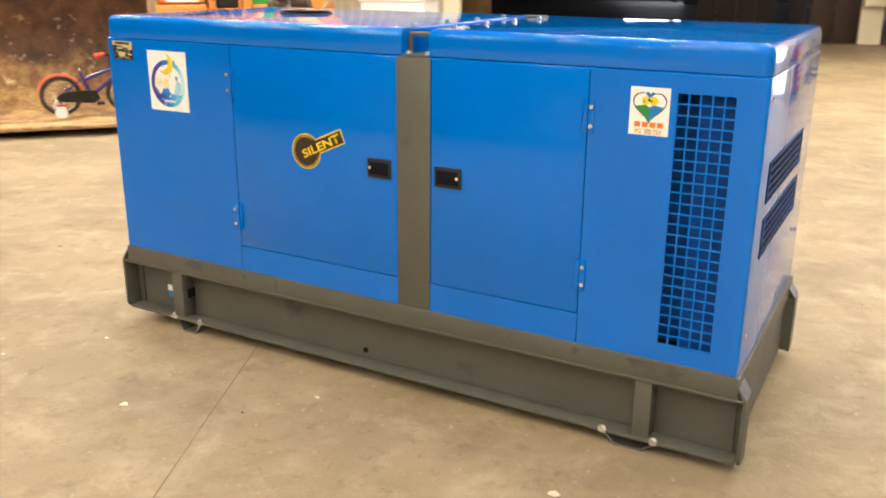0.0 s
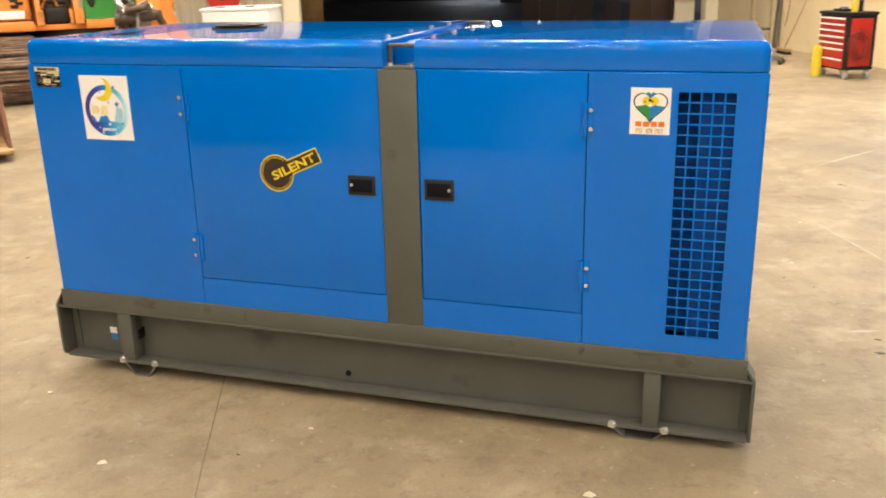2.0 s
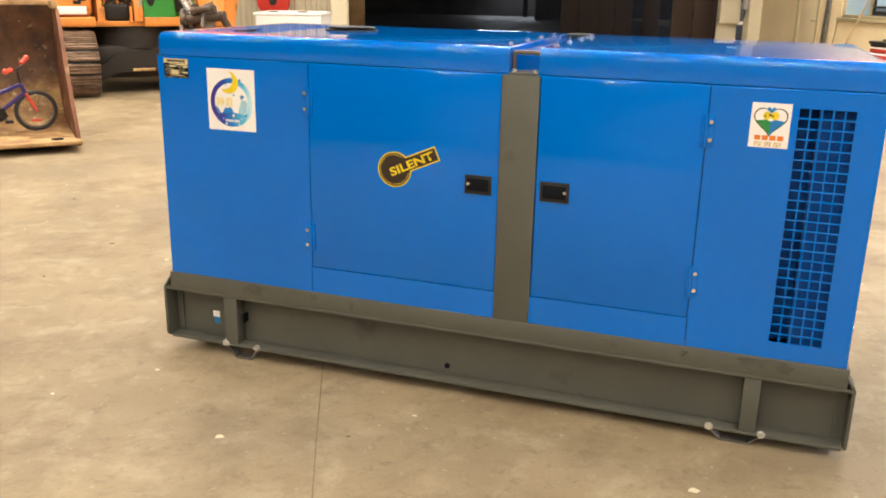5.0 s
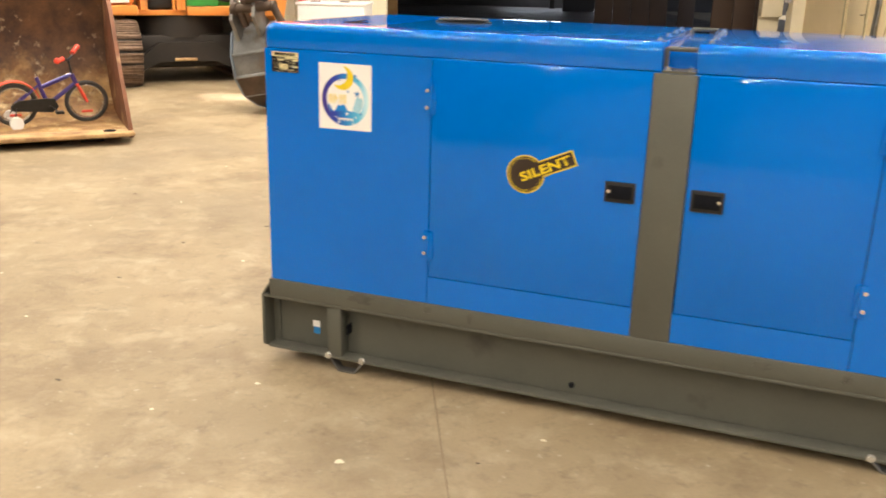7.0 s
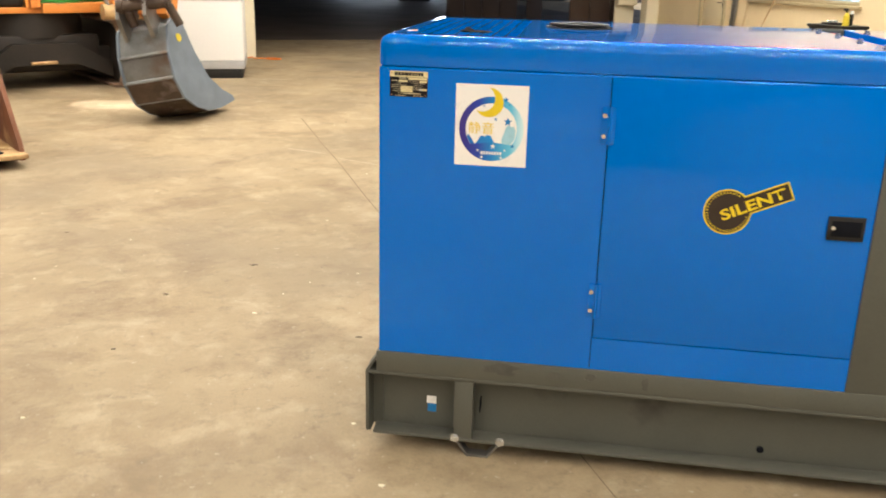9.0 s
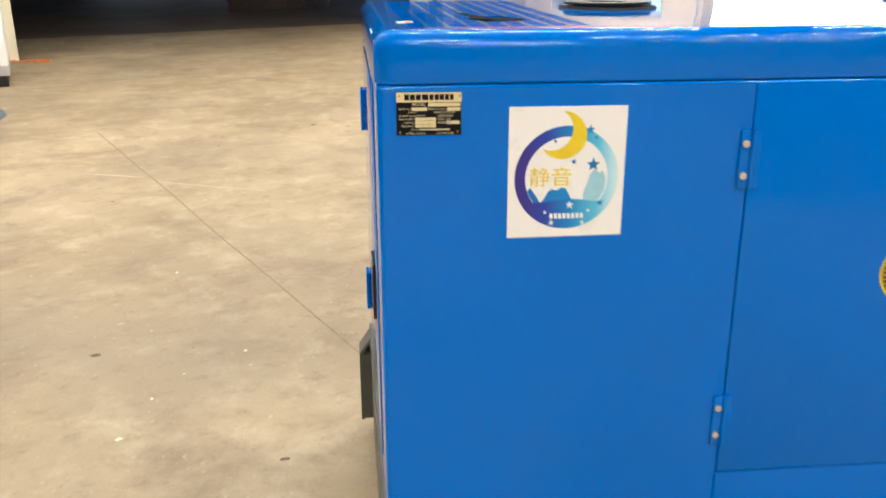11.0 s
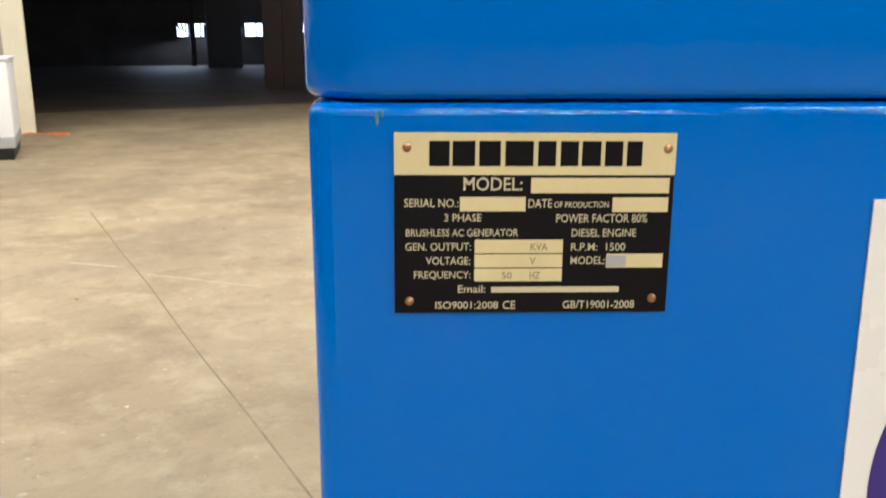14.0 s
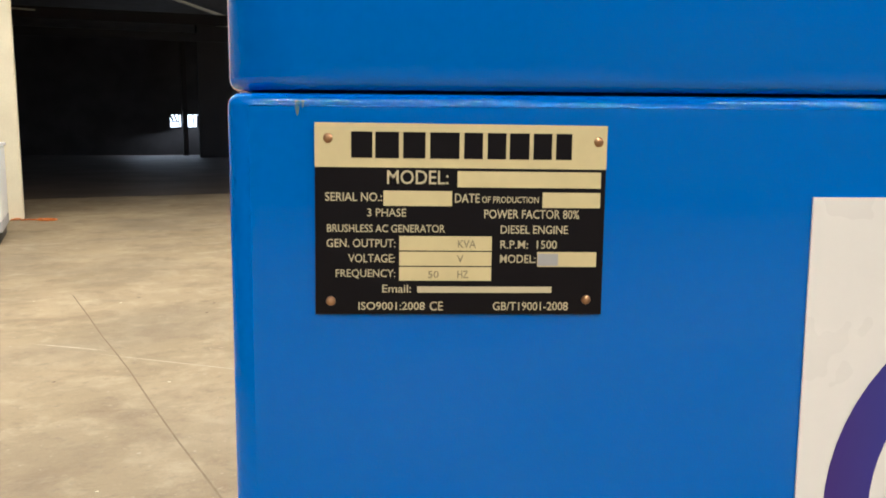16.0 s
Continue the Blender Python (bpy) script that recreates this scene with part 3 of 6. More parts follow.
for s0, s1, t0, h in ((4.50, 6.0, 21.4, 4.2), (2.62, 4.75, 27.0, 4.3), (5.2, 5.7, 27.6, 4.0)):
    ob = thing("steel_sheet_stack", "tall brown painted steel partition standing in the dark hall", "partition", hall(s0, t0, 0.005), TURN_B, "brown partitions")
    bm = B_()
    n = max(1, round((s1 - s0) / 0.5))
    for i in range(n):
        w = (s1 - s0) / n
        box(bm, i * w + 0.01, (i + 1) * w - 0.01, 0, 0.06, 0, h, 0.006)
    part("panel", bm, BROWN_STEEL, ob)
    for z in (0.25, h - 0.3):
        bm = B_()
        box(bm, 0, s1 - s0, 0.062, 0.12, z, z + 0.1)
        part("rail", bm, HALL_SHADE, ob)
bm = B_()
for z, t in ((4.3, 30.0), (4.6, 38.0)):
    box(bm, -20, 8, t, t + 0.12, z, z + 0.3)
structure("roof_beam", bm, HALL_SHADE, "steel roof beams, dimness put into their colour", place=M_HALL)
bm = B_()
rod(bm, (-10.2, 21.3, 4.9), (-8.2, 32.5, 4.9), 0.05)
rod(bm, (-13.6, 26.6, 4.5), (-7.4, 31.4, 4.5), 0.025)
structure("ceiling_conduit", bm, CREAM_LIGHT, "pale conduit hung under the dark roof")

# tube light fittings, the added t=-9.5 row included
fit_ob = None
for s, t in LAMPS:
    if fit_ob is None:
        fit_ob = thing("tube_light", "long white fluorescent ceiling fitting", "ceiling light", hall(s, t, LAMP_Z), TURN_B, "hall tube lights")
        bm = B_()
        box(bm, -1.32, 1.32, -0.1, 0.1, 0.0, 0.06, 0.01)
        part("housing", bm, WHITE, fit_ob)
        for y in (-0.05, 0.05):
            bm = B_()
            rod(bm, (-1.28, y, -0.03), (1.28, y, -0.03), 0.016)
            part("tube", bm, LAMP_WHITE, fit_ob)
        for x in (-0.9, 0.9):
            bm = B_()
            rod(bm, (x, 0, 0.055), (x, 0, ROOF_Z - LAMP_Z), 0.008, 6)
            part("hanger", bm, ZINC, fit_ob)
    else:
        copy_thing(fit_ob, pose(*hall(s, t, LAMP_Z), 0, 0, TURN_B))


# ---- the generator set ----
GX, GTILT = -1.777, 0.45
X0, X1, Y0, Y1 = -3.077, -0.484, 2.556, 3.625      # cabinet
ZB, ZS, ZT = 0.340, 1.2245, 1.312                   # cabinet foot, seam under the lids, top of the lids
gen = thing("generator_set", "bright blue enclosed diesel generator set on a grey steel skid", "generator", (GX, 0, 0), 0, "", (0.0, GTILT))


def gpart(name, bm, mat, parent=None, label="", smooth=True):
    """A part of the generator set, built in the hall's coordinates and set into the machine's own."""
    for v in bm.verts:
        v.co.x -= GX + 0.017 * max(0.0, v.co.y - Y0)      # the shell stands slightly out of square
    return part(name, bm, mat, parent or gen, label, smooth)


def face_grid(bm, xs, zs, holes, y, back=0.012):
    """A sheet in the plane y with rectangular holes whose edges turn inwards."""
    xs, zs = sorted(set(xs) | {v for h in holes for v in h[:2]}), sorted(set(zs) | {v for h in holes for v in h[2:]})
    v = {(i, j): bm.verts.new((x, y, z)) for i, x in enumerate(xs) for j, z in enumerate(zs)}
    for i in range(len(xs) - 1):
        for j in range(len(zs) - 1):
            cx, cz = (xs[i] + xs[i + 1]) / 2, (zs[j] + zs[j + 1]) / 2
            if not any(h[0] < cx < h[1] and h[2] < cz < h[3] for h in holes):
                bm.faces.new((v[i, j], v[i + 1, j], v[i + 1, j + 1], v[i, j + 1]))
    for x0, x1, z0, z1 in holes:
        c = ((x0, z0), (x1, z0), (x1, z1), (x0, z1))
        a, b = [bm.verts.new((x, y, z)) for x, z in c], [bm.verts.new((x, y + back, z)) for x, z in c]
        for k in range(4):
            bm.faces.new((a[k], a[(k + 1) % 4], b[(k + 1) % 4], b[k]))


DOORS = ((-2.420, -1.6815, 0.441, 1.2182), (-1.5465, -0.997, 0.441, 1.2182))
SEAMS = [(x - 0.0013, x + 0.0013, 0.3415, 0.4405) for x in (-2.420, -0.997)]
GRILLE = (-0.734, -0.568, 0.396, 1.168)
R = 0.009
# cabinet shell with rounded upright corners
bm = B_()
face_grid(bm, (X0 + R, X1 - R), (ZB, ZS - 0.006), [DOORS[0], DOORS[1], GRILLE, *SEAMS, (-1.681, -1.547, ZB + 0.001, ZS - 0.0065)], Y0)
col = []
for cx, cy, a0 in ((X1 - R, Y0 + R, -90), (X1 - R, Y1 - R, 0), (X0 + R, Y1 - R, 90), (X0 + R, Y0 + R, 180)):
    for k in range(6):
        a = radians(a0 + 18 * k)
        p = (cx + R * math.cos(a), cy + R * math.sin(a))
        stack = [bm.verts.new((*p, ZB)), bm.verts.new((*p, ZS - 0.006))]
        for j in range(1, 5):                            # rolled shoulder under the lid
            e = radians(22.5 * j)
            r = R - 0.0045 * (1 - math.cos(e))
            stack.append(bm.verts.new((cx + r * math.cos(a), cy + r * math.sin(a), ZS - 0.006 + 0.0048 * math.sin(e))))
        col.append(stack)
for p, q in zip(col, col[1:]):
    for j in range(5):
        bm.faces.new((p[j], q[j], q[j + 1], p[j + 1]))
for j in range(1, 5):
    bm.faces.new((col[-1][j], col[0][j], col[0][j + 1], col[-1][j + 1]))
bm.faces.new([c[5] for c in col])
bmesh.ops.remove_doubles(bm, verts=bm.verts, dist=0.00005)
gpart("cabinet_shell", bm, BLUE)
# black box painting the shade behind the door gaps, then the air inlet's duct
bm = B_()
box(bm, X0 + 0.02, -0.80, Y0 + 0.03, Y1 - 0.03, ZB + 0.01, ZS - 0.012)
gpart("interior_shade", bm, DARK)
# the inlet's inner shade is painted into the duct's darker blue
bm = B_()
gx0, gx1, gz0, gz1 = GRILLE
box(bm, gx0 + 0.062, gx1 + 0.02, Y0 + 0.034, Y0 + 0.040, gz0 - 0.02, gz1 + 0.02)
gpart("air_duct", bm, BLUE_SHADE, None, "blue baffle behind the air inlet, shade in its colour")
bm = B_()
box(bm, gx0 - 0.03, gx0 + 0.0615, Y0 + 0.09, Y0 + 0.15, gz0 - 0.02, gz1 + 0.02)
gpart("duct_back", bm, BLUE_SHADE)
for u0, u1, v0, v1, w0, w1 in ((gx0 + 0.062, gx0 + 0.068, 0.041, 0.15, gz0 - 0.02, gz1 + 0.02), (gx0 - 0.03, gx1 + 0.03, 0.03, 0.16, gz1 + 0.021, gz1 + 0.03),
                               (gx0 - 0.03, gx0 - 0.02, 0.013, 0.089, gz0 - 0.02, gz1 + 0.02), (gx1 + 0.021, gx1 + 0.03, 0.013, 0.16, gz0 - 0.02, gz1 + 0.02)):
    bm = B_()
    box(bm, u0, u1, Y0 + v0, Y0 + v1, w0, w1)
    gpart("duct_side", bm, BLUE_SHADE)
bm = B_()
nc, nr, bar = 5, 24, 0.0046
for i in range(nc + 1):
    x = gx0 + (gx1 - gx0) * i / nc
    box(bm, x - bar / 2, x + bar / 2, Y0 + 0.001, Y0 + 0.004, gz0, gz1)
for j in range(nr + 1):
    z = gz0 + (gz1 - gz0) * j / nr
    box(bm, gx0, gx1, Y0 + 0.0004, Y0 + 0.0034, z - bar / 2, z + bar / 2)
gpart("inlet_grille", bm, BLUE, None, "punched square-hole blue grille")

# doors with hinges and flush latches
for k, (x0, x1, z0, z1) in enumerate(DOORS):
    bm = B_()
    g = 0.0032
    box(bm, x0 + g, x1 - (g if k else 0.001), Y0 - 0.0005, Y0 + 0.02, z0 + g, z1 + 0.0004, 0.0012, 2)
    leaf = gpart("door", bm, BLUE)
    hx = x0 if k == 0 else x1
    sgn = 1 if k == 0 else -1
    for zc in ((1.085, 0.563) if k == 0 else (1.079, 0.573)):
        bm = B_()
        box(bm, hx - 0.019, hx + 0.019, Y0 - 0.0052, Y0 - 0.0006, zc - 0.053, zc + 0.053, 0.002)
        rod(bm, (hx + sgn * 0.004, Y0 - 0.007, zc - 0.053), (hx + sgn * 0.004, Y0 - 0.007, zc + 0.053), 0.0055, 8)
        h = gpart("hinge", bm, BLUE, leaf)
        for dz in (-0.029, 0.029):
            bm = B_()
            rod(bm, (hx - sgn * 0.011, Y0 - 0.0050, zc + dz), (hx - sgn * 0.011, Y0 - 0.0115, zc + dz), 0.0072, 6)
            gpart("bolt", bm, ZINC, leaf, "zinc-plated hinge bolt")
    lx0, lx1, lz0, lz1 = ((-1.802, -1.703, 0.798, 0.866), (-1.529, -1.427, 0.796, 0.866))[k]
    bm = B_()
    box(bm, lx0, lx1, Y0 - 0.008, Y0 - 0.0006, lz0, lz1, 0.003)
    latch = gpart("latch", bm, BLACK, leaf, "black plastic flush paddle latch")
    bm = B_()
    cx = (lx0 + lx1) / 2 + (0.004 if k == 0 else -0.004)
    box(bm, cx - 0.014, cx + 0.014, Y0 - 0.0105, Y0 - 0.0082, (lz0 + lz1) / 2 - 0.017, (lz0 + lz1) / 2 + 0.017, 0.001)
    box(bm, lx0 + 0.01, lx1 - 0.01, Y0 - 0.0092, Y0 - 0.0081, lz0 + 0.012, lz1 - 0.012, 0.0004)
    gpart("paddle", bm, DARK, latch)
    bm = B_()
    kx = lx0 + 0.014 if k == 0 else lx1 - 0.014
    rod(bm, (kx, Y0 - 0.0082, (lz0 + lz1) / 2 + 0.002), (kx, Y0 - 0.012, (lz0 + lz1) / 2 + 0.002), 0.006, 12)
    gpart("key_lock", bm, ZINC, latch, "small metal key lock")

# grey centre post with its lifting bar
bm = B_()
box(bm, -1.680, -1.548, Y0 - 0.003, Y0 + 0.05, ZB - 0.002, ZS - 0.004, 0.003)
post = gpart("centre_post", bm, GREY, None, "grey painted lifting post")
bm = B_()
box(bm, -1.657, -1.556, Y0 - 0.002, Y0 + 0.105, ZS - 0.003, ZS + 0.004)
gpart("post_cap", bm, GREY, post)
bm = B_()
box(bm, -1.6575, -1.5555, Y0 + 0.105, Y0 + 0.109, ZS + 0.001, ZT - 0.022)
gpart("gap_plate", bm, BLUE)
for x in (-1.644, -1.570):
    bm = B_()
    rod(bm, (x, Y0 + 0.022, ZS + 0.004), (x, Y0 + 0.022, ZS + 0.015), 0.011, 6)
    rod(bm, (x, Y0 + 0.022, ZS + 0.004), (x, Y0 + 0.022, ZS + 0.007), 0.015, 14)
    gpart("bolt", bm, ZINC, post, "zinc-plated bolt")
bm = B_()
bar_path(bm, [(-1.652, Y0 + 0.05, ZS + 0.004), (-1.652, Y0 + 0.05, ZT - 0.020), (-1.561, Y0 + 0.05, ZT - 0.020)], 0.0075)
gpart("lifting_bar", bm, GREY, post)

# two lids with rolled edges
ROLL = 0.030


def lid(x0, x1, out0, out1):
    """A lid; out0 / out1: whether that end is an outer, rounded one."""
    bm = B_()
    rows = []
    for k in range(9):
        a = radians(90 * k / 8)
        rows.append((ROLL * (1 - math.cos(a)), ZT - ROLL + ROLL * math.sin(a)))
    rows = [(0.0050, ZS), (0.0032, ZS + 0.0003), (0.0015, ZS + 0.0013), (0.0004, ZS + 0.0030), (0.0, ZS + 0.0052)] + rows

    def loop(inset, z):
        pts = []
        for cx, cy, a0, rounded in ((x1, Y0, -90, out1), (x1, Y1, 0, out1), (x0, Y1, 90, out0), (x0, Y0, 180, out0)):
            sx, sy = (-1 if cx == x1 else 1), (1 if cy == Y0 else -1)
            r = max(ROLL + 0.004 - inset, 0.004) if rounded else 0.0015
            ix = inset if rounded else 0.0
            ccx, ccy = cx + sx * (ix + r), cy + sy * (inset + r)
            for j in range(7):
                a = radians(a0 + 15 * j)
                pts.append(bm.verts.new((ccx + r * math.cos(a), ccy + r * math.sin(a), z)))
        return pts
    loops = [loop(*p) for p in rows]
    for p, q in zip(loops, loops[1:]):
        for i in range(len(p)):
            bm.faces.new((p[i], p[(i + 1) % len(p)], q[(i + 1) % len(p)], q[i]))
    bm.faces.new(loops[0][::-1])
    return bm, loops[-1]


bm, top = lid(X0 - 0.003, -1.660, True, False)
RG = (-3.018, -2.690, 2.640, 3.515)        # roof grille
# flat top of the left lid, with the punched outlet left open
inner = [(RG[0], RG[2]), (RG[1], RG[2]), (RG[1], RG[3]), (RG[0], RG[3])]
iv = [bm.verts.new((x, y, ZT)) for x, y in inner]
n = len(top)
q = n // 4
corner = {"fr": top[0:q], "br": top[q:2 * q], "bl": top[2 * q:3 * q], "fl": top[3 * q:4 * q]}
bm.faces.new([*corner["fl"], corner["fr"][0], iv[1], iv[0]])
bm.faces.new([*corner["fr"], corner["br"][0], iv[2], iv[1]])
bm.faces.new([*corner["br"], corner["bl"][0], iv[3], iv[2]])
bm.faces.new([*corner["bl"], corner["fl"][0], iv[0], iv[3]])
lid_left = gpart("lid", bm, BLUE)
bm, top = lid(-1.553, X1, False, True)
bm.faces.new(top)
lid_right = gpart("lid", bm, BLUE)

bm = B_()
pitch = 0.0365
nx, ny = round((RG[1] - RG[0]) / pitch), round((RG[3] - RG[2]) / pitch)
HOLE = tuple((-2.888 + 0.110 * u, 2.755 + 0.27 * v) for u, v in ((0.0, 0.25), (0.16, 0.55), (0.03, 0.88), (0.14, 1.0), (0.22, 0.8), (0.45, 0.42), (0.72, 0.40), (1.0, 0.28), (0.9, 0.06), (0.66, 0.10), (0.45, 0.0), (0.37, 0.18)))


def in_cut(x, y):
    return ((x + 2.84) / 0.05) ** 2 + ((y - 2.85) / 0.07) ** 2 < 1


for i in range(nx + 1):
    x = RG[0] + (RG[1] - RG[0]) * i / nx
    for j in range(ny):
        y0, y1 = RG[2] + (RG[3] - RG[2]) * j / ny, RG[2] + (RG[3] - RG[2]) * (j + 1) / ny
        if not in_cut(x, (y0 + y1) / 2):
            box(bm, x - 0.0045, x + 0.0045, y0, y1, ZT - 0.0030, ZT - 0.0002)
for j in range(ny + 1):
    y = RG[2] + (RG[3] - RG[2]) * j / ny
    for i in range(nx):
        x0, x1 = RG[0] + (RG[1] - RG[0]) * i / nx, RG[0] + (RG[1] - RG[0]) * (i + 1) / nx
        if not in_cut((x0 + x1) / 2, y):
            box(bm, x0, x1, y - 0.0045, y + 0.0045, ZT - 0.0026, ZT)
gpart("outlet_grille", bm, BLUE, lid_left, "punched roof grille with a hole broken out", False)
# no flap here: a black sheet paints the open hole's darkness
bm = B_()
slab(bm, HOLE, 2, ZT - 0.004, ZT + 0.0005)
gpart("torn_hole_shade", bm, DARK, lid_left, "flat black sheet painting the dark of the torn hole")
# black sheet paints the dark below the roof grille
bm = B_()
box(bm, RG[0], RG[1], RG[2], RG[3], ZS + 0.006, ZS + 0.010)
gpart("outlet_shade", bm, DARK, lid_left)
bm = B_()
CX, CY = -2.515, 3.16
rod(bm, (CX, CY, ZT), (CX, CY, ZT + 0.005), 0.112, 48)
rod(bm, (CX, CY, ZT + 0.005), (CX, CY, ZT + 0.010), 0.08, 32)
cap = gpart("exhaust_flange", bm, RUBBER, lid_left, "round black exhaust flange")
bm = B_()
rod(bm, (CX, CY, ZT + 0.010), (CX, CY, ZT + 0.015), 0.100, 48)
rod(bm, (CX, CY, ZT + 0.015), (CX, CY, ZT + 0.017), 0.045, 24)
gpart("exhaust_cover", bm, BLACK, cap)
bm = B_()
box(bm, -3.030, -3.000, 2.74, 2.775, ZT + 0.0003, ZT + 0.0010)
gpart("small_label", bm, WHITE_STICKER, lid_left, "small white and red printed label")
bm = B_()
box(bm, -3.014, -3.002, 2.742, 2.773, ZT + 0.0011, ZT + 0.0014)
gpart("label_print", bm, RED_INK, lid_left)

# sunk blue channel between the lids, a bar across its rear end, bolts along both lid edges
bm = B_()
box(bm, -1.6575, -1.5555, Y0 + 0.109, Y1 - 0.01, ZT - 0.026, ZT - 0.022)
gpart("channel", bm, BLUE, None, "sunk blue channel between the two lids")
bm = B_()
bar_path(bm, [(-1.652, Y1 - 0.05, ZT - 0.022), (-1.652, Y1 - 0.05, ZT - 0.004), (-1.561, Y1 - 0.05, ZT - 0.004), (-1.561, Y1 - 0.05, ZT - 0.022)], 0.0075)
gpart("lifting_bar", bm, GREY, post)
for x, owner in ((-1.686, lid_left), (-1.526, lid_right)):
    for y in (2.68, 2.92, 3.16, 3.40):
        bm = B_()
        rod(bm, (x, y, ZT), (x, y, ZT + 0.002), 0.0115, 14)
        rod(bm, (x, y, ZT + 0.002), (x, y, ZT + 0.010), 0.0080, 6)
        gpart("bolt", bm, ZINC, owner, "zinc-plated hex bolt")

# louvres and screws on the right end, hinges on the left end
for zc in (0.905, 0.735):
    # near-black sheet stands for the shade inside the slots
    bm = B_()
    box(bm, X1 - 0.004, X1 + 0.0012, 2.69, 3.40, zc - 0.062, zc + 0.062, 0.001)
    lou = gpart("louvre_panel", bm, DARK, None, "slotted air outlet, the slots' shade painted black")
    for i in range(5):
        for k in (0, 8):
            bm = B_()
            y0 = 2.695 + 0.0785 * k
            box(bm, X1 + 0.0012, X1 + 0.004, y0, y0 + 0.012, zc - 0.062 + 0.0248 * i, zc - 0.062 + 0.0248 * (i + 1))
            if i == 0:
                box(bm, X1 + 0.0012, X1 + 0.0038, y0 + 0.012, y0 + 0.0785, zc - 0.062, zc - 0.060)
            gpart("slat", bm, BLUE_SHADE, lou)
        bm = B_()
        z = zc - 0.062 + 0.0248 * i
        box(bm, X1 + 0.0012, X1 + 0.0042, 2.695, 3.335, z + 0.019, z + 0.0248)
        gpart("slat", bm, BLUE_SHADE, lou)
for y, z in ((2.60, 1.16), (3.55, 0.55), (2.60, 0.46), (3.55, 1.16)):
    bm = B_()
    rod(bm, (X1, y, z), (X1 + 0.006, y, z), 0.008, 8)
    gpart("screw", bm, ZINC)
bm = B_()
box(bm, X0 - 0.003, X0 - 0.0005, 2.72, 3.50, 0.42, 1.20, 0.002)
edoor = gpart("end_door", bm, BLUE, None, "blue end door with strap hinges")
for zc in (1.033, 0.510):
    bm = B_()
    box(bm, X0 - 0.014, X0 - 0.0032, 3.455, 3.515, zc - 0.055, zc + 0.055, 0.003)
    gpart("hinge", bm, BLUE, edoor)
bm = B_()
box(bm, X0 - 0.010, X0 - 0.0032, 2.80, 2.90, 0.70, 0.82, 0.002)
gpart("latch", bm, BLACK, edoor)

# grey skid: upper band, ends, recessed web, lips, uprights
SB, SF = 0.047, 0.258
bm = B_()
box(bm, -3.084, -0.474, Y0 - 0.004, Y0 + 0.055, SF + 0.012, ZB - 0.001, 0.003)
box(bm, -3.084, -0.474, Y1 - 0.055, Y1 + 0.004, SF + 0.012, ZB - 0.001, 0.003)
box(bm, -3.084, -3.03, Y0 + 0.055, Y1 - 0.055, SF + 0.012, ZB - 0.001)
box(bm, -0.528, -0.474, Y0 + 0.055, Y1 - 0.055, SF + 0.012, ZB - 0.001)
box(bm, -3.03, -0.528, Y0 + 0.055, Y1 - 0.055, ZB - 0.03, ZB - 0.002)
skid = gpart("skid_frame", bm, GREY, None, "grey painted steel skid with rubbed dark patches")
for y0, y1, web in ((Y0 - 0.004, Y0 + 0.060, Y0 + 0.068), (Y1 - 0.060, Y1 + 0.004, Y1 - 0.075)):
    front = y0 < 3
    for name, b4 in (("top_flange", (-3.112, -0.452, SF, SF + 0.0125)), ("bottom_flange", (-3.095, -0.462, SB, SB + 0.012))):
        bm = B_()
        box(bm, b4[0], b4[1], y0, y1, b4[2], b4[3], 0.003)
        gpart(name, bm, GREY, skid)
    bm = B_()
    box(bm, -3.115, -0.450, web, web + 0.007, SB, SF + 0.01)
    gpart("web", bm, GREY, skid)
    for x0, x1 in ((-2.832, -2.772), (-0.790, -0.735)):
        bm = B_()
        box(bm, x0, x1, y0 + 0.004, y1 + 0.006, SB + 0.011, SF + 0.001, 0.003)
        gpart("upright", bm, GREY, skid)
# each channel is closed by a short end plate; a cross member stands back between them
for x, s_in in ((-3.118, 1), (-0.447, -1)):
    lo_x, hi_x = min(x, x + s_in * 0.010), max(x, x + s_in * 0.010)
    for ya, yb in ((Y0 - 0.006, Y0 + 0.078), (Y1 + 0.006, Y1 - 0.078)):
        bm = B_()
        k = 1 if yb > ya else -1
        slab(bm, ((ya, SF + 0.012), (ya, SB + 0.022), (ya + k * 0.006, SB + 0.006), (ya + k * 0.022, SB - 0.002), (yb, SB - 0.002), (yb, SF + 0.012)), 0, lo_x, hi_x)
        plate_ob = gpart("end_plate", bm, GREY, skid)
        bm = B_()
        q = x + s_in * 0.034                             # the plate's top leans back to the upper band
        slab(bm, ((x, SF + 0.012), (x + s_in * 0.010, SF + 0.012), (q + s_in * 0.006, SF + 0.062), (q, SF + 0.062)), 1, min(ya, yb) + 0.0005, max(ya, yb) - 0.0005)
        gpart("corner_gusset", bm, GREY, skid)
    xm = x + s_in * 0.036
    bm = B_()
    box(bm, min(xm, xm + s_in * 0.008), max(xm, xm + s_in * 0.008), Y0 + 0.06, Y1 - 0.06, SB + 0.002, SF + 0.012)
    gpart("cross_member", bm, GREY, skid)
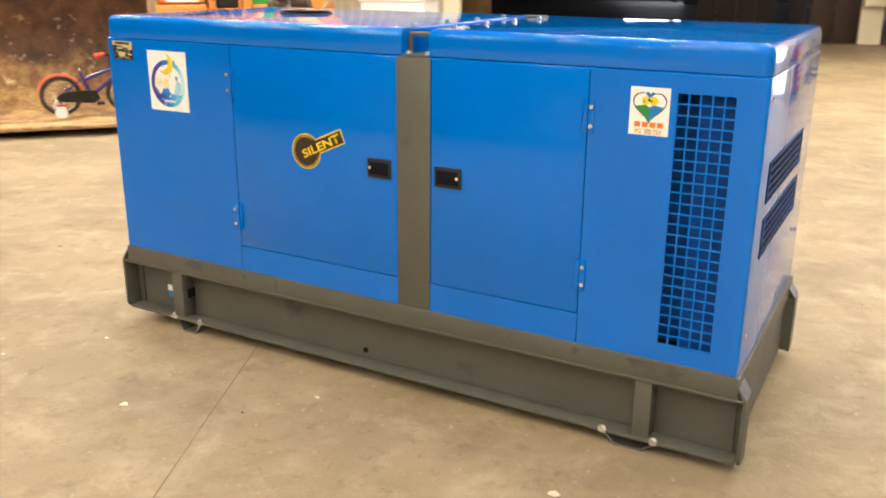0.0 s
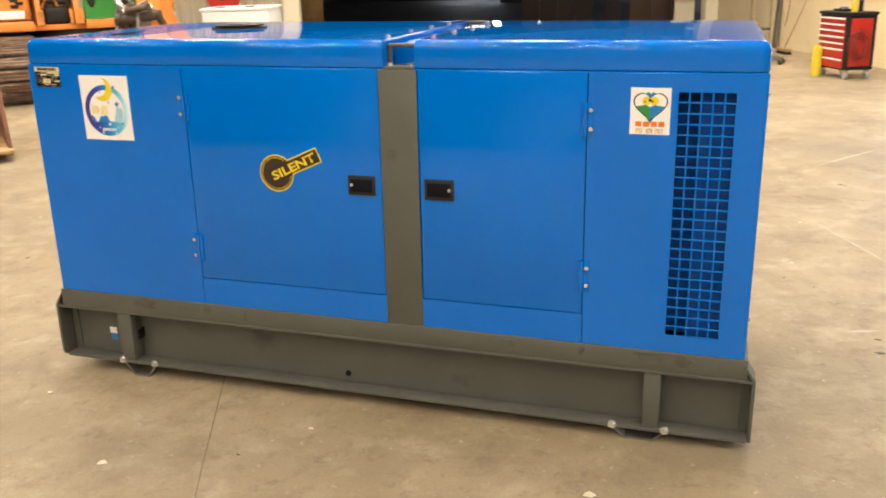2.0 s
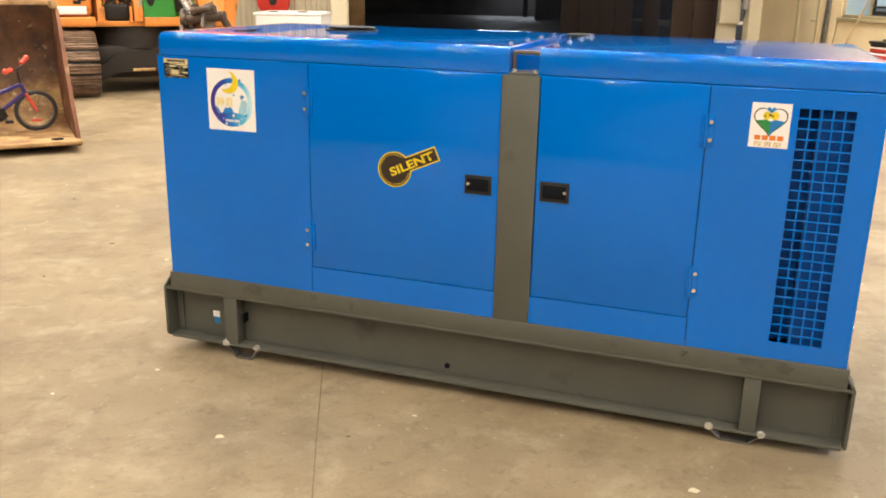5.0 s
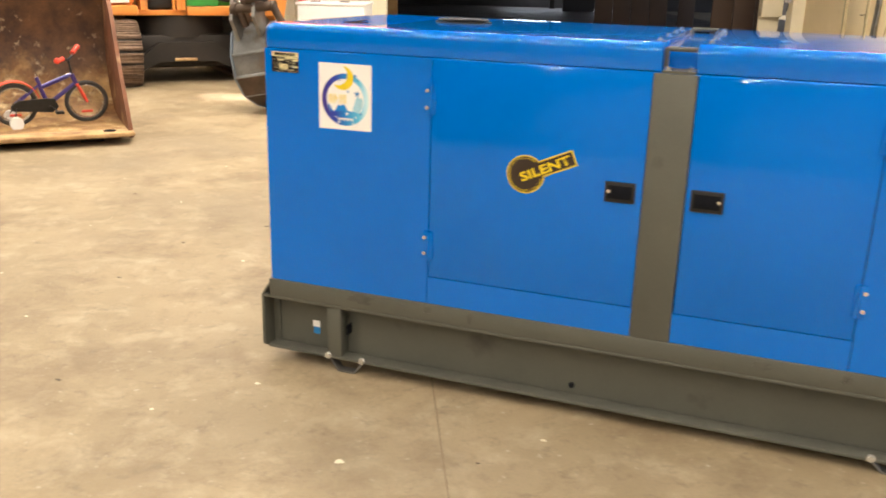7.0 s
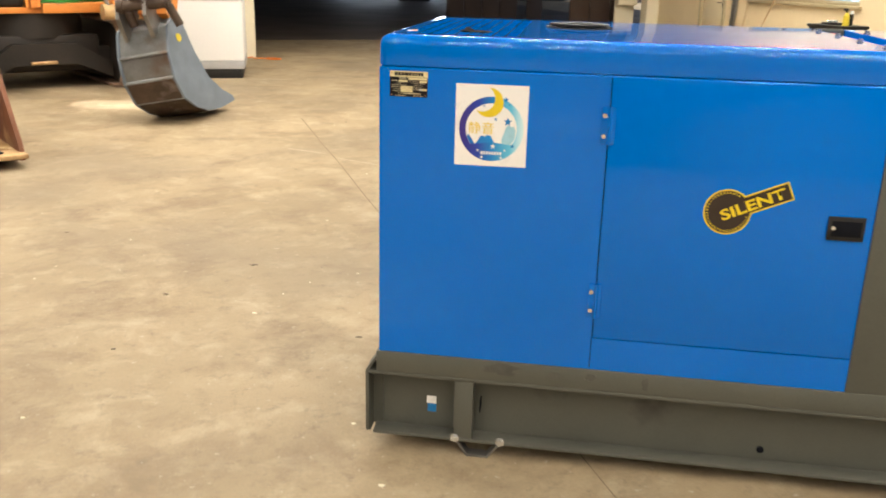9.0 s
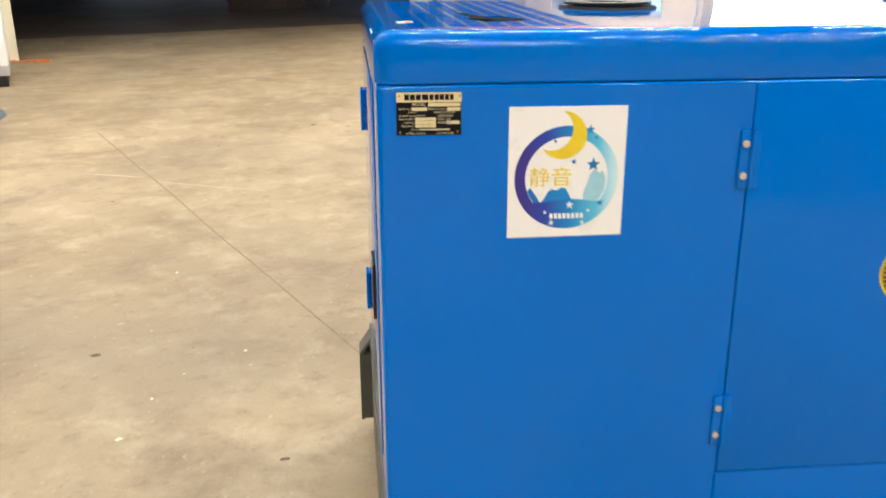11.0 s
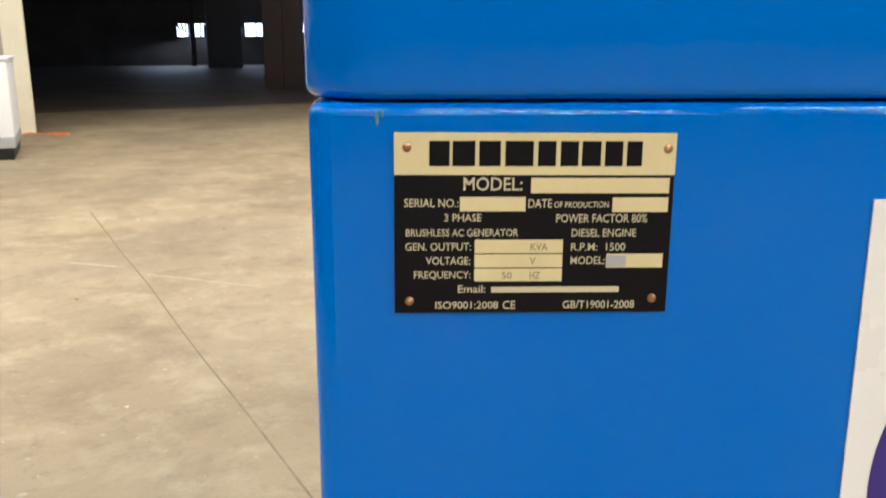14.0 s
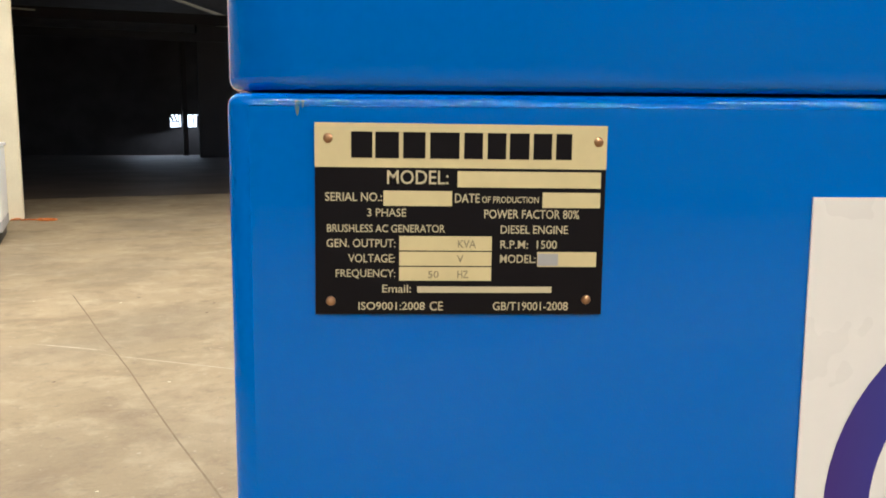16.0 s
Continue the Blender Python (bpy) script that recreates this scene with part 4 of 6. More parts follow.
# darker rubbed patches on the upper band
for x0, x1, z0, z1 in ((-2.745, -2.62, 0.292, 0.333), (-2.545, -2.50, 0.296, 0.325), (-2.43, -2.395, 0.298, 0.328), (-2.26, -2.235, 0.283, 0.33), (-1.285, -1.215, 0.300, 0.326), (-1.01, -0.975, 0.295, 0.327), (-0.835, -0.62, 0.283, 0.333)):
    bm = B_()
    k = 26
    cx, cz = (x0 + x1) / 2, (z0 + z1) / 2
    slab(bm, [(cx + (x1 - x0) / 2 * math.copysign(abs(math.cos(a)) ** 0.6, math.cos(a)) * (0.85 + 0.6 * noise.noise((math.cos(a) * 2.2, math.sin(a) * 2.2, x0 * 9))), cz + (z1 - z0) / 2 * math.copysign(abs(math.sin(a)) ** 0.6, math.sin(a)) * (0.85 + 0.6 * noise.noise((math.cos(a) * 2.2, math.sin(a) * 2.2, x0 * 9 + 4)))) for a in (2 * math.pi * i / k for i in range(k))], 1, Y0 - 0.0049, Y0 - 0.0041)
    gpart("rubbed_patch", bm, SMUDGE, skid, "dark rubbed paint patch")
# black disc paints the dark of the hole
bm = B_()
rod(bm, (-1.874, Y0 + 0.0675, 0.088), (-1.874, Y0 + 0.063, 0.088), 0.011, 16)
gpart("drain_hole", bm, DARK, skid)
bm = B_()
box(bm, -2.930, -2.898, Y0 + 0.0665, Y0 + 0.0675, 0.137, 0.163)
tag = gpart("small_label", bm, WHITE_STICKER, skid, "small white and blue label")
bm = B_()
box(bm, -2.926, -2.898, Y0 + 0.0665, Y0 + 0.0675, 0.107, 0.136)
gpart("label_print", bm, BLUE_INK, skid)
# thin black plate for the dark of another hole
bm = B_()
box(bm, -2.752, -2.748, Y0 + 0.010, Y0 + 0.05, 0.15, 0.19, 0.001)
gpart("cable_hole", bm, DARK, skid)
# bent straps with bolts that carry the skid on the floor
for xa, xb in ((-2.826, -2.681), (-0.887, -0.715)):
    for y0, y1 in ((Y0 + 0.004, Y0 + 0.045), (Y1 - 0.045, Y1 - 0.004)):
        bm = B_()
        h = (xa + xb) / 2
        zl = 0.0005 - (h - GX) * -math.sin(radians(GTILT)) * 1.0
        for p, q in (((xa, SB + 0.002), (xa + 0.042, zl)), ((xb, SB + 0.002), (xb - 0.042, zl))):
            d = (Vector((q[0], 0, q[1])) - Vector((p[0], 0, p[1]))).normalized()
            nrm = Vector((-d.z, 0, d.x)) * 0.003
            slab(bm, ((p[0] - nrm.x, p[1] - nrm.z), (q[0] - nrm.x, q[1] - nrm.z), (q[0] + nrm.x, q[1] + nrm.z), (p[0] + nrm.x, p[1] + nrm.z)), 1, y0, y1)
        box(bm, xa + 0.040, xb - 0.040, y0, y1, zl, zl + 0.006)
        strap = gpart("foot_strap", bm, STEEL, skid, "bent steel foot strap")
        if y0 < 3:
            for x in (xa, xb):
                bm = B_()
                rod(bm, (x, Y0 - 0.0035, SB + 0.012), (x, Y0 - 0.014, SB + 0.012), 0.0115, 6)
                rod(bm, (x, Y0 - 0.0035, SB + 0.012), (x, Y0 - 0.006, SB + 0.012), 0.015, 14)
                gpart("bolt", bm, ZINC, skid, "zinc-plated bolt")
# unseen bearers, added in black under the skid
for x in (-2.6, -1.78, -0.95):
    bm = B_()
    box(bm, x - 0.06, x + 0.06, 2.85, 3.35, (x - GX) * math.sin(radians(GTILT)) + 0.001, SB + 0.05)
    gpart("bearer", bm, DARK, skid)

# ---- stickers and nameplate ----
FY = Y0 - 0.0012


def disc(bm, cx, cz, r, y, k=40, r0=0.0, a0=0.0, a1=2 * math.pi):
    """A flat disc, ring or arc facing -y."""
    full = abs(a1 - a0 - 2 * math.pi) < 1e-6
    n = k if full else k + 1
    out = [bm.verts.new((cx + r * math.cos(a), y, cz + r * math.sin(a))) for a in (a0 + (a1 - a0) * i / k for i in range(n))]
    if not r0:
        bm.faces.new(out)
        return
    inn = [bm.verts.new((cx + r0 * math.cos(a), y, cz + r0 * math.sin(a))) for a in (a0 + (a1 - a0) * i / k for i in range(n))]
    for i in range(n if full else n - 1):
        bm.faces.new((out[i], out[(i + 1) % n], inn[(i + 1) % n], inn[i]))


def poly(bm, pts, y):
    bm.faces.new([bm.verts.new((x, y, z)) for x, z in pts])


def rect(bm, x0, x1, z0, z1, y):
    poly(bm, ((x0, z0), (x1, z0), (x1, z1), (x0, z1)), y)


def star(bm, cx, cz, r, y):
    poly(bm, [(cx + (r if i % 2 else r * 0.42) * math.cos(math.pi / 5 * i + math.pi / 10 * 3), cz + (r if i % 2 else r * 0.42) * math.sin(math.pi / 5 * i + math.pi / 10 * 3)) for i in range(10)], y)


# moon sticker
sx0, sx1, sz0, sz1 = -2.8520, -2.6450, 0.9510, 1.1850
bm = B_()
slab(bm, ((sx0, sz0), (sx1, sz0 + 0.001), (sx1, sz1 - 0.0006), (sx0, sz1)), 1, FY, Y0 - 0.0002)
moon = gpart("night_sticker", bm, WHITE_STICKER, None, "white square sticker with moon, stars and a blue ring")
cx, cz, ro, ri = -2.7480, 1.0585, 0.0925, 0.0735
RING_INK = spread_colours("ring_ink", ((0.0, (0.045, 0.02, 0.20)), (0.30, (0.02, 0.05, 0.36)), (0.52, (0.01, 0.20, 0.55)), (0.8, (0.12, 0.50, 0.72)), (1.0, (0.62, 0.80, 0.84))), (0, cx - GX - ro, cx - GX + ro))
HILL_INK = spread_colours("hill_ink", ((0.0, (0.01, 0.14, 0.48)), (1.0, (0.012, 0.25, 0.62))), (0, cx - GX - 0.07, cx - GX + 0.02))
bm = B_()
disc(bm, cx, cz, ro, FY - 0.0002, 64, ri)
gpart("ring_print", bm, RING_INK, moon)
bm = B_()
poly(bm, [(cx + u / 1000, cz + w / 1000) for u, w in ((-70, -23), (-65, -16), (-60, -22), (-52, -34), (-46, -44), (-40, -38), (-32, -24), (-26, -19), (-18, -22), (-9, -17), (-1, -19), (5, -29), (11, -41), (8, -52), (-30, -56), (-56, -48))], FY - 0.00028)
gpart("mountain_print", bm, HILL_INK, moon)
bm = B_()
pts = [(cx + (ri + 0.001) * math.cos(a), cz + (ri + 0.001) * math.sin(a)) for a in (math.radians(216 + (324 - 216) * i / 24) for i in range(25))]
pts += [(cx + u / 1000, cz + w / 1000) for u, w in ((44, -42), (24, -39), (4, -38), (-18, -40), (-40, -43))]
poly(bm, pts, FY - 0.00034)
gpart("lake_print", bm, RING_INK, moon)
bm = B_()
poly(bm, [(cx + u / 1000, cz + w / 1000) for u, w in ((30, -45), (31, -26), (36, -14), (42, 6), (49, 15), (58, 8), (64, 12), (70, -2), (68, -24), (56, -46))], FY - 0.00025)
gpart("pale_print", bm, PALE_INK, moon)
bm = B_()
mx, mz, mr, lean = cx - 0.009, cz + 0.076, 0.042, radians(-28)
ux, uz = math.cos(lean), math.sin(lean)


def crescent(r, shift, half, n=28):
    """An arc of the moon's rim, from the lower tip round to the upper one."""
    return [bm.verts.new((mx + shift * ux + r * math.cos(lean + e), FY - 0.0005, mz + shift * uz + r * math.sin(lean + e))) for e in (-half + 2 * half * i / n for i in range(n + 1))]


rim, hollow = crescent(mr, 0.0, radians(118.5)), crescent(0.037, -0.022, radians(87))
for i in range(28):
    bm.faces.new((rim[i], rim[i + 1], hollow[i + 1], hollow[i]))
gpart("moon_print", bm, YELLOW_INK, moon)
for dx, dz, r in ((0.047, 0.023, 0.013), (0.012, 0.029, 0.006), (0.039, 0.085, 0.009), (0.062, -0.046, 0.007), (-0.022, 0.066, 0.004), (0.050, 0.071, 0.004)):
    bm = B_()
    star(bm, cx + dx, cz + dz, r, FY - 0.0004)
    gpart("star_print", bm, BLUE_INK, moon)
bm = B_()
for dx, dz, r in ((0.007, -0.049, 0.008), (-0.025, -0.081, 0.006), (0.031, -0.082, 0.005), (-0.037, -0.062, 0.004), (0.041, -0.060, 0.004)):
    star(bm, cx + dx, cz + dz, r, FY - 0.0005)
for i in range(8):
    rect(bm, cx - 0.028 + i * 0.0078, cx - 0.0225 + i * 0.0078, cz - 0.0735, cz - 0.0645, FY - 0.0005)
gpart("foot_print", bm, WHITE_STICKER, moon)
writing("quiet_lettering", "静音", YELLOW_INK, moon, cx - 0.066 - GX, cx + 0.008 - GX, cz - 0.014, cz + 0.020, FY - 0.0006)

# heart sticker
hx0, hx1, hz0, hz1 = -0.8705, -0.7535, 1.0385, 1.1775
bm = B_()
slab(bm, ((hx0, hz0), (hx1, hz0), (hx1, hz1), (hx0, hz1)), 1, FY, Y0 - 0.0002)
heart = gpart("soundproof_sticker", bm, WHITE_STICKER, None, "white sticker with a green and blue heart shape")
cx, cz = (hx0 + hx1) / 2, 1.1245


def heart_pt(a, k):
    return (cx + k * 16 * math.sin(a) ** 3, cz + k * (13 * math.cos(a) - 5 * math.cos(2 * a) - 2 * math.cos(3 * a) - math.cos(4 * a)))


bm = B_()
kk = 48
o = [bm.verts.new((p[0], FY - 0.0003, p[1])) for p in (heart_pt(2 * math.pi * i / kk, 0.00315) for i in range(kk))]
i_ = [bm.verts.new((p[0], FY - 0.0003, p[1])) for p in (heart_pt(2 * math.pi * i / kk, 0.00292) for i in range(kk))]
for i in range(kk):
    bm.faces.new((o[i], o[(i + 1) % kk], i_[(i + 1) % kk], i_[i]))
gpart("heart_outline", bm, BLACK_INK, heart)
for side, mat in ((-1, GREEN_INK), (1, BLUE_INK)):
    bm = B_()
    pts = [heart_pt(a, 0.0029) for a in (math.pi + side * (-1) * (math.pi * 0.42) * i / 14 for i in range(15))]
    pts.append((cx + side * 0.012, cz + 0.002))
    pts.append((cx, cz - 0.004))
    poly(bm, pts, FY - 0.0004)
    gpart("heart_half", bm, mat, heart)
bm = B_()
for s in (-1, 1):
    disc(bm, cx + s * 0.0115, cz + 0.014, 0.0125, FY - 0.0005, 20)
gpart("yellow_dots", bm, YELLOW_INK, heart)
bm = B_()
poly(bm, ((cx - 0.016, cz + 0.035), (cx, cz + 0.022), (cx + 0.016, cz + 0.035), (cx + 0.007, cz + 0.041), (cx, cz + 0.034), (cx - 0.007, cz + 0.041)), FY - 0.0006)
gpart("crest_print", bm, BLUE_INK, heart)
bm = B_()
for u, w, r in ((-0.002, 0.016, 0.0042), (0.006, 0.013, 0.003), (-0.016, 0.012, 0.0025)):
    disc(bm, cx + u, cz + w, r, FY - 0.0008, 10)
gpart("dark_spots", bm, BLACK_INK, heart)
bm = B_()
for i in range(4):
    x = cx - 0.042 + i * 0.0225
    rect(bm, x, x + 0.018, hz0 + 0.0235, hz0 + 0.0385, FY - 0.0004)
gpart("red_bars", bm, RED_INK, heart)
writing("soundproof_lettering", "防音型", OCHRE_INK, heart, cx - 0.040 - GX, cx + 0.040 - GX, hz0 + 0.004, hz0 + 0.019, FY - 0.0004, bold=0.01)

# SILENT badge: a disc with a slanting tail
bx, bz, br = -2.073, 0.859, 0.0655
slope = math.radians(23.5)


def along(u, w):
    return (bx + u * math.cos(slope) - w * math.sin(slope), bz + u * math.sin(slope) + w * math.cos(slope))


def badge(bm, grow, y):
    r, w, tip = br + grow, 0.0275 + grow, 0.180 + grow
    a = math.asin(w / r)
    pts = [along(r * math.cos(t), r * math.sin(t)) for t in (a + (2 * math.pi - 2 * a) * i / 44 for i in range(45))]
    pts += [along(tip, -w), along(tip, w)]
    poly(bm, pts, y)


bm = B_()
badge(bm, 0.0, FY)
silent = gpart("silent_badge", bm, YELLOW_INK, None, "black and yellow round badge with a slanting lettered tail")
bm = B_()
badge(bm, -0.0045, FY - 0.0003)
gpart("badge_field", bm, BROWN_INK, silent)
bm = B_()
for i in range(40):
    a = 2 * math.pi * i / 40
    if abs((a + math.pi) % (2 * math.pi) - math.pi) > 0.55:
        p = [along(r * math.cos(a + d), r * math.sin(a + d)) for r, d in ((0.0525, -0.03), (0.0575, -0.03), (0.0575, 0.03), (0.0525, 0.03))]
        poly(bm, p, FY - 0.0005)
gpart("dotted_rim", bm, YELLOW_INK, silent)
m0, m1 = along(-0.024, -0.004), along(0.168, -0.001)
mxc, mzc, ln = (m0[0] + m1[0]) / 2, (m0[1] + m1[1]) / 2, 0.184
writing("silent_lettering", "SILENT", YELLOW_INK, silent, mxc - ln / 2 - GX, mxc + ln / 2 - GX, mzc - 0.0160, mzc + 0.0160, FY - 0.0006, bold=0.028, tilt=slope + 0.03)

# a yellowed drip below the seam
bm = B_()
for x, w, h in ((-3.0500, 0.0010, 0.0060), (-3.0480, 0.0006, 0.003)):
    poly(bm, ((x - w, ZS - 0.0040), (x - w * 0.8, ZS - 0.004 - h * 0.5), (x - w * 0.2, ZS - 0.004 - h), (x + w * 0.5, ZS - 0.004 - h * 0.7), (x + w, ZS - 0.0040)), Y0 - 0.0003)
gpart("paint_drip", bm, DRIP, None, "yellowed drip below the lid seam")

# nameplate
px0, px1, pz0, pz1 = -3.0440, -2.9340, 1.1398, 1.2122
bm = B_()
box(bm, px0, px1, Y0 - 0.0014, Y0 - 0.0002, pz0, pz1)
plate = gpart("nameplate", bm, BLACK_INK, None, "riveted black and pale yellow rating plate")
PY = Y0 - 0.0017


def pu(v):
    return px0 + (v - 27) / 1000 * (px1 - px0)


def pv(v):
    return pz1 - (v - 33) / 655 * (pz1 - pz0)


bm = B_()
rect(bm, px0, px1, pv(182), pz1, PY)
gpart("header_strip", bm, CREAM_PLATE, plate)
for x0, x1 in ((150, 222), (232, 312), (326, 402), (418, 518), (534, 598), (614, 678), (690, 758), (772, 836), (850, 905)):
    bm = B_()
    rect(bm, pu(x0), pu(x1), pv(150), pv(62), PY - 0.0002)
    gpart("maker_bar", bm, BLACK_INK, plate, "black block mark")
for x0, x1, z0, z1 in ((513, 1010, 192, 247), (260, 495, 260, 312), (808, 1010, 262, 315), (315, 635, 415, 465), (315, 635, 469, 518), (315, 635, 522, 570), (795, 1003, 468, 520)):
    bm = B_()
    rect(bm, pu(x0), pu(x1), pv(z1), pv(z0), PY)
    gpart("blank_field", bm, CREAM_PLATE, plate)
for text, x0, x1, z0, z1 in (("MODEL:", 272, 482, 190, 238), ("SERIAL NO.:", 62, 255, 267, 297), ("DATE", 505, 590, 268, 299), ("OF PRODUCTION", 598, 795, 277, 299),
                             ("3 PHASE", 205, 338, 321, 349), ("POWER FACTOR 80%", 607, 938, 322, 353), ("BRUSHLESS AC GENERATOR", 68, 472, 376, 403), ("DIESEL ENGINE", 665, 900, 376, 405),
                             ("GEN. OUTPUT:", 66, 302, 426, 455), ("R.P.M:  1500", 665, 863, 428, 457), ("VOLTAGE:", 140, 300, 478, 507), ("MODEL:", 665, 790, 478, 507),
                             ("FREQUENCY:", 97, 302, 531, 563), ("Email:", 257, 357, 584, 612), ("ISO9001:2008", 175, 405, 645, 673), ("CE", 422, 468, 643, 675), ("GB/T19001-2008", 643, 908, 644, 674)):
    writing("plate_lettering", text, CREAM_INK, plate, pu(x0) - GX, pu(x1) - GX, pv(z1), pv(z0), PY, bold=0.008)
for text, x0, x1, z0, z1 in (("KVA", 517, 580, 428, 455), ("V", 515, 537, 480, 506), ("50", 415, 452, 535, 560), ("HZ", 517, 555, 534, 560)):
    writing("plate_lettering", text, GREY_INK, plate, pu(x0) - GX, pu(x1) - GX, pv(z1), pv(z0), PY - 0.0003, bold=0.01)
bm = B_()
rect(bm, pu(378), pu(848), pv(612), pv(590), PY)
gpart("address_bar", bm, CREAM_INK, plate)
bm = B_()
rect(bm, pu(797), pu(868), pv(516), pv(474), PY - 0.0002)
gpart("scraped_patch", bm, PLINTH, plate, "scraped grey spot")
for x, z in ((72, 85), (998, 88), (80, 642), (972, 636)):
    bm = B_()
    bmesh.ops.create_uvsphere(bm, u_segments=12, v_segments=6, radius=0.0019, matrix=Matrix.Translation((pu(x), PY + 0.0002, pv(z))) @ Matrix.Diagonal((1, 0.7, 1, 1)))
    gpart("rivet", bm, COPPER, plate, "brass rivet")


# the plate was riveted on slightly out of level
pcx, pcz = (px0 + px1) / 2 - GX, (pz0 + pz1) / 2
plate.matrix_basis = Matrix.Translation((pcx, 0, pcz)) @ Matrix.Rotation(radians(0.4), 4, "Y") @ Matrix.Translation((-pcx, 0, -pcz))


# ---- machines and things round the hall ----
# loader bucket lying open, with a child's bicycle in it
LB = Vector((0.678, 0.735, 0))                       # along the cutting edge
lb_turn = math.degrees(math.atan2(LB.y, LB.x))
bucket = thing("loader_bucket", "large rusty wheel-loader bucket lying open on the floor", "loader bucket", (-6.765, 6.15, 0), lb_turn)
W = 3.0
profile = [(-0.05, 0.075), (0.0, 0.105), (0.55, 0.12), (0.95, 0.17), (1.22, 0.36), (1.32, 0.68), (1.28, 1.0), (1.16, 1.28)]
bm = B_()
n = len(profile)
outer = [(-0.05, 0.06), (0.0, 0.05), (0.55, 0.05), (1.0, 0.08), (1.29, 0.31), (1.39, 0.68), (1.35, 1.02), (1.22, 1.30)]
segs = 12
grids = []
for prof in (profile, outer):
    grids.append([[bm.verts.new((-W + W * k / segs, y, z)) for y, z in prof] for k in range(segs + 1)])
for g in grids:
    for k in range(segs):
        for i in range(n - 1):
            bm.faces.new((g[k][i], g[k + 1][i], g[k + 1][i + 1], g[k][i + 1]))
for k in range(segs):
    for i in (0, n - 1):
        bm.faces.new((grids[0][k][i], grids[0][k + 1][i], grids[1][k + 1][i], grids[1][k][i]))
shell = part("shell", bm, WORN_SHELL, bucket, "scraped rusty inner shell")
for x0, x1 in ((-W - 0.03, -W + 0.0), (0.0, 0.035)):
    bm = B_()
    slab(bm, ((-0.03, 0.05), (-0.01, 0.15), (0.40, 0.62), (0.72, 1.10), (0.86, 1.24), (1.24, 1.30), (1.40, 0.98), (1.41, 0.62), (1.30, 0.30), (1.0, 0.06), (0.5, 0.05)), 0, x0, x1)
    part("side_plate", bm, RUST_RED, bucket)
bm = B_()
box(bm, -W - 0.02, 0.04, -0.12, 0.13, 0.076, 0.112, 0.008)
edge = part("cutting_edge", bm, RUST_PALE, bucket, "worn dusty cutting edge")
bm = B_()
rod(bm, (-0.16, 0.02, 0.112), (-0.16, 0.02, 0.118), 0.055, 16)
part("lifting_eye", bm, DARK, edge)
for x in (-W + 0.3, -W / 2, -0.3):
    bm = B_()
    box(bm, x - 0.1, x + 0.1, 0.15, 1.0, 0.0, 0.052)
    part("wear_shoe", bm, UNDER, bucket)
bm = B_()
box(bm, -0.03, 0.03, 0.86, 1.24, 1.25, 1.33, 0.015)
box(bm, -W, 0.0, 1.17, 1.26, 1.27, 1.33, 0.015)
part("top_lip", bm, RUST_PALE, bucket)

bike = thing("childs_bicycle", "purple and coral child's bicycle with stabilisers", "bicycle", (-7.455, 6.262, 0.118), lb_turn + 8, "", (6, 0))
R_W = 0.197


def wheel(xc, front):
    bm = B_()
    ring(bm, (xc, 0, R_W), (0, 1, 0), R_W - 0.019, 0.019, 40, 8)
    tyre = part("tyre", bm, RUBBER, bike)
    bm = B_()
    ring(bm, (xc, 0, R_W), (0, 1, 0), R_W - 0.043, 0.008, 36, 6)
    part("rim", bm, CHROME, tyre)
    bm = B_()
    for i in range(20):
        a = 2 * math.pi * i / 20
        rod(bm, (xc + 0.015 * math.cos(a + 0.6), 0.012 * (-1) ** i, R_W + 0.015 * math.sin(a + 0.6)), (xc + (R_W - 0.045) * math.cos(a), 0, R_W + (R_W - 0.045) * math.sin(a)), 0.0014, 4)
    part("spokes", bm, CHROME, tyre)
    bm = B_()
    rod(bm, (xc, -0.035, R_W), (xc, 0.035, R_W), 0.015, 12)
    part("hub", bm, CHROME, tyre)
    bm = B_()
    box(bm, xc - 0.05, xc + 0.05, -0.008, 0.008, R_W - 0.105, R_W - 0.085, 0.003)
    part("reflector", bm, PINK_RED, tyre, "orange spoke reflector")


XF, XR = 0.10, -0.52
wheel(XF, True)
wheel(XR, False)
HT, HB = (XF - 0.115, 0, 0.455), (XF - 0.085, 0, 0.375)
BB, SEAT = (XR + 0.28, 0, 0.185), (XR + 0.20, 0, 0.44)
bm = B_()
bar_path(bm, [HT, (XR + 0.225, 0, 0.345), BB, HB, HT], 0.020)
bar_path(bm, [SEAT, BB], 0.017)
for s in (-0.04, 0.04):
    bar_path(bm, [BB, (XR, s, R_W), (XR + 0.215, 0, 0.37)], 0.009)
part("frame", bm, PURPLE, bike, "purple painted frame")
bm = B_()
for s in (-0.035, 0.035):
    bar_path(bm, [(HB[0] + 0.008, s, 0.36), (XF - 0.03, s, 0.27), (XF, s, R_W)], 0.012)
bar_path(bm, [(HB[0] + 0.008, -0.035, 0.36), (HB[0] + 0.008, 0.035, 0.36)], 0.014)
part("fork", bm, PINK_RED, bike, "coral red fork")
bm = B_()
bar_path(bm, [HT, (HT[0] - 0.02, 0, 0.58), (HT[0] - 0.05, -0.04, 0.60), (HT[0] - 0.13, -0.14, 0.625)], 0.010)
bar_path(bm, [(HT[0] - 0.02, 0.0, 0.59), (HT[0] + 0.02, 0.04, 0.61), (HT[0] + 0.08, 0.14, 0.66)], 0.010)
bars = part("handlebar", bm, BLACK, bike)
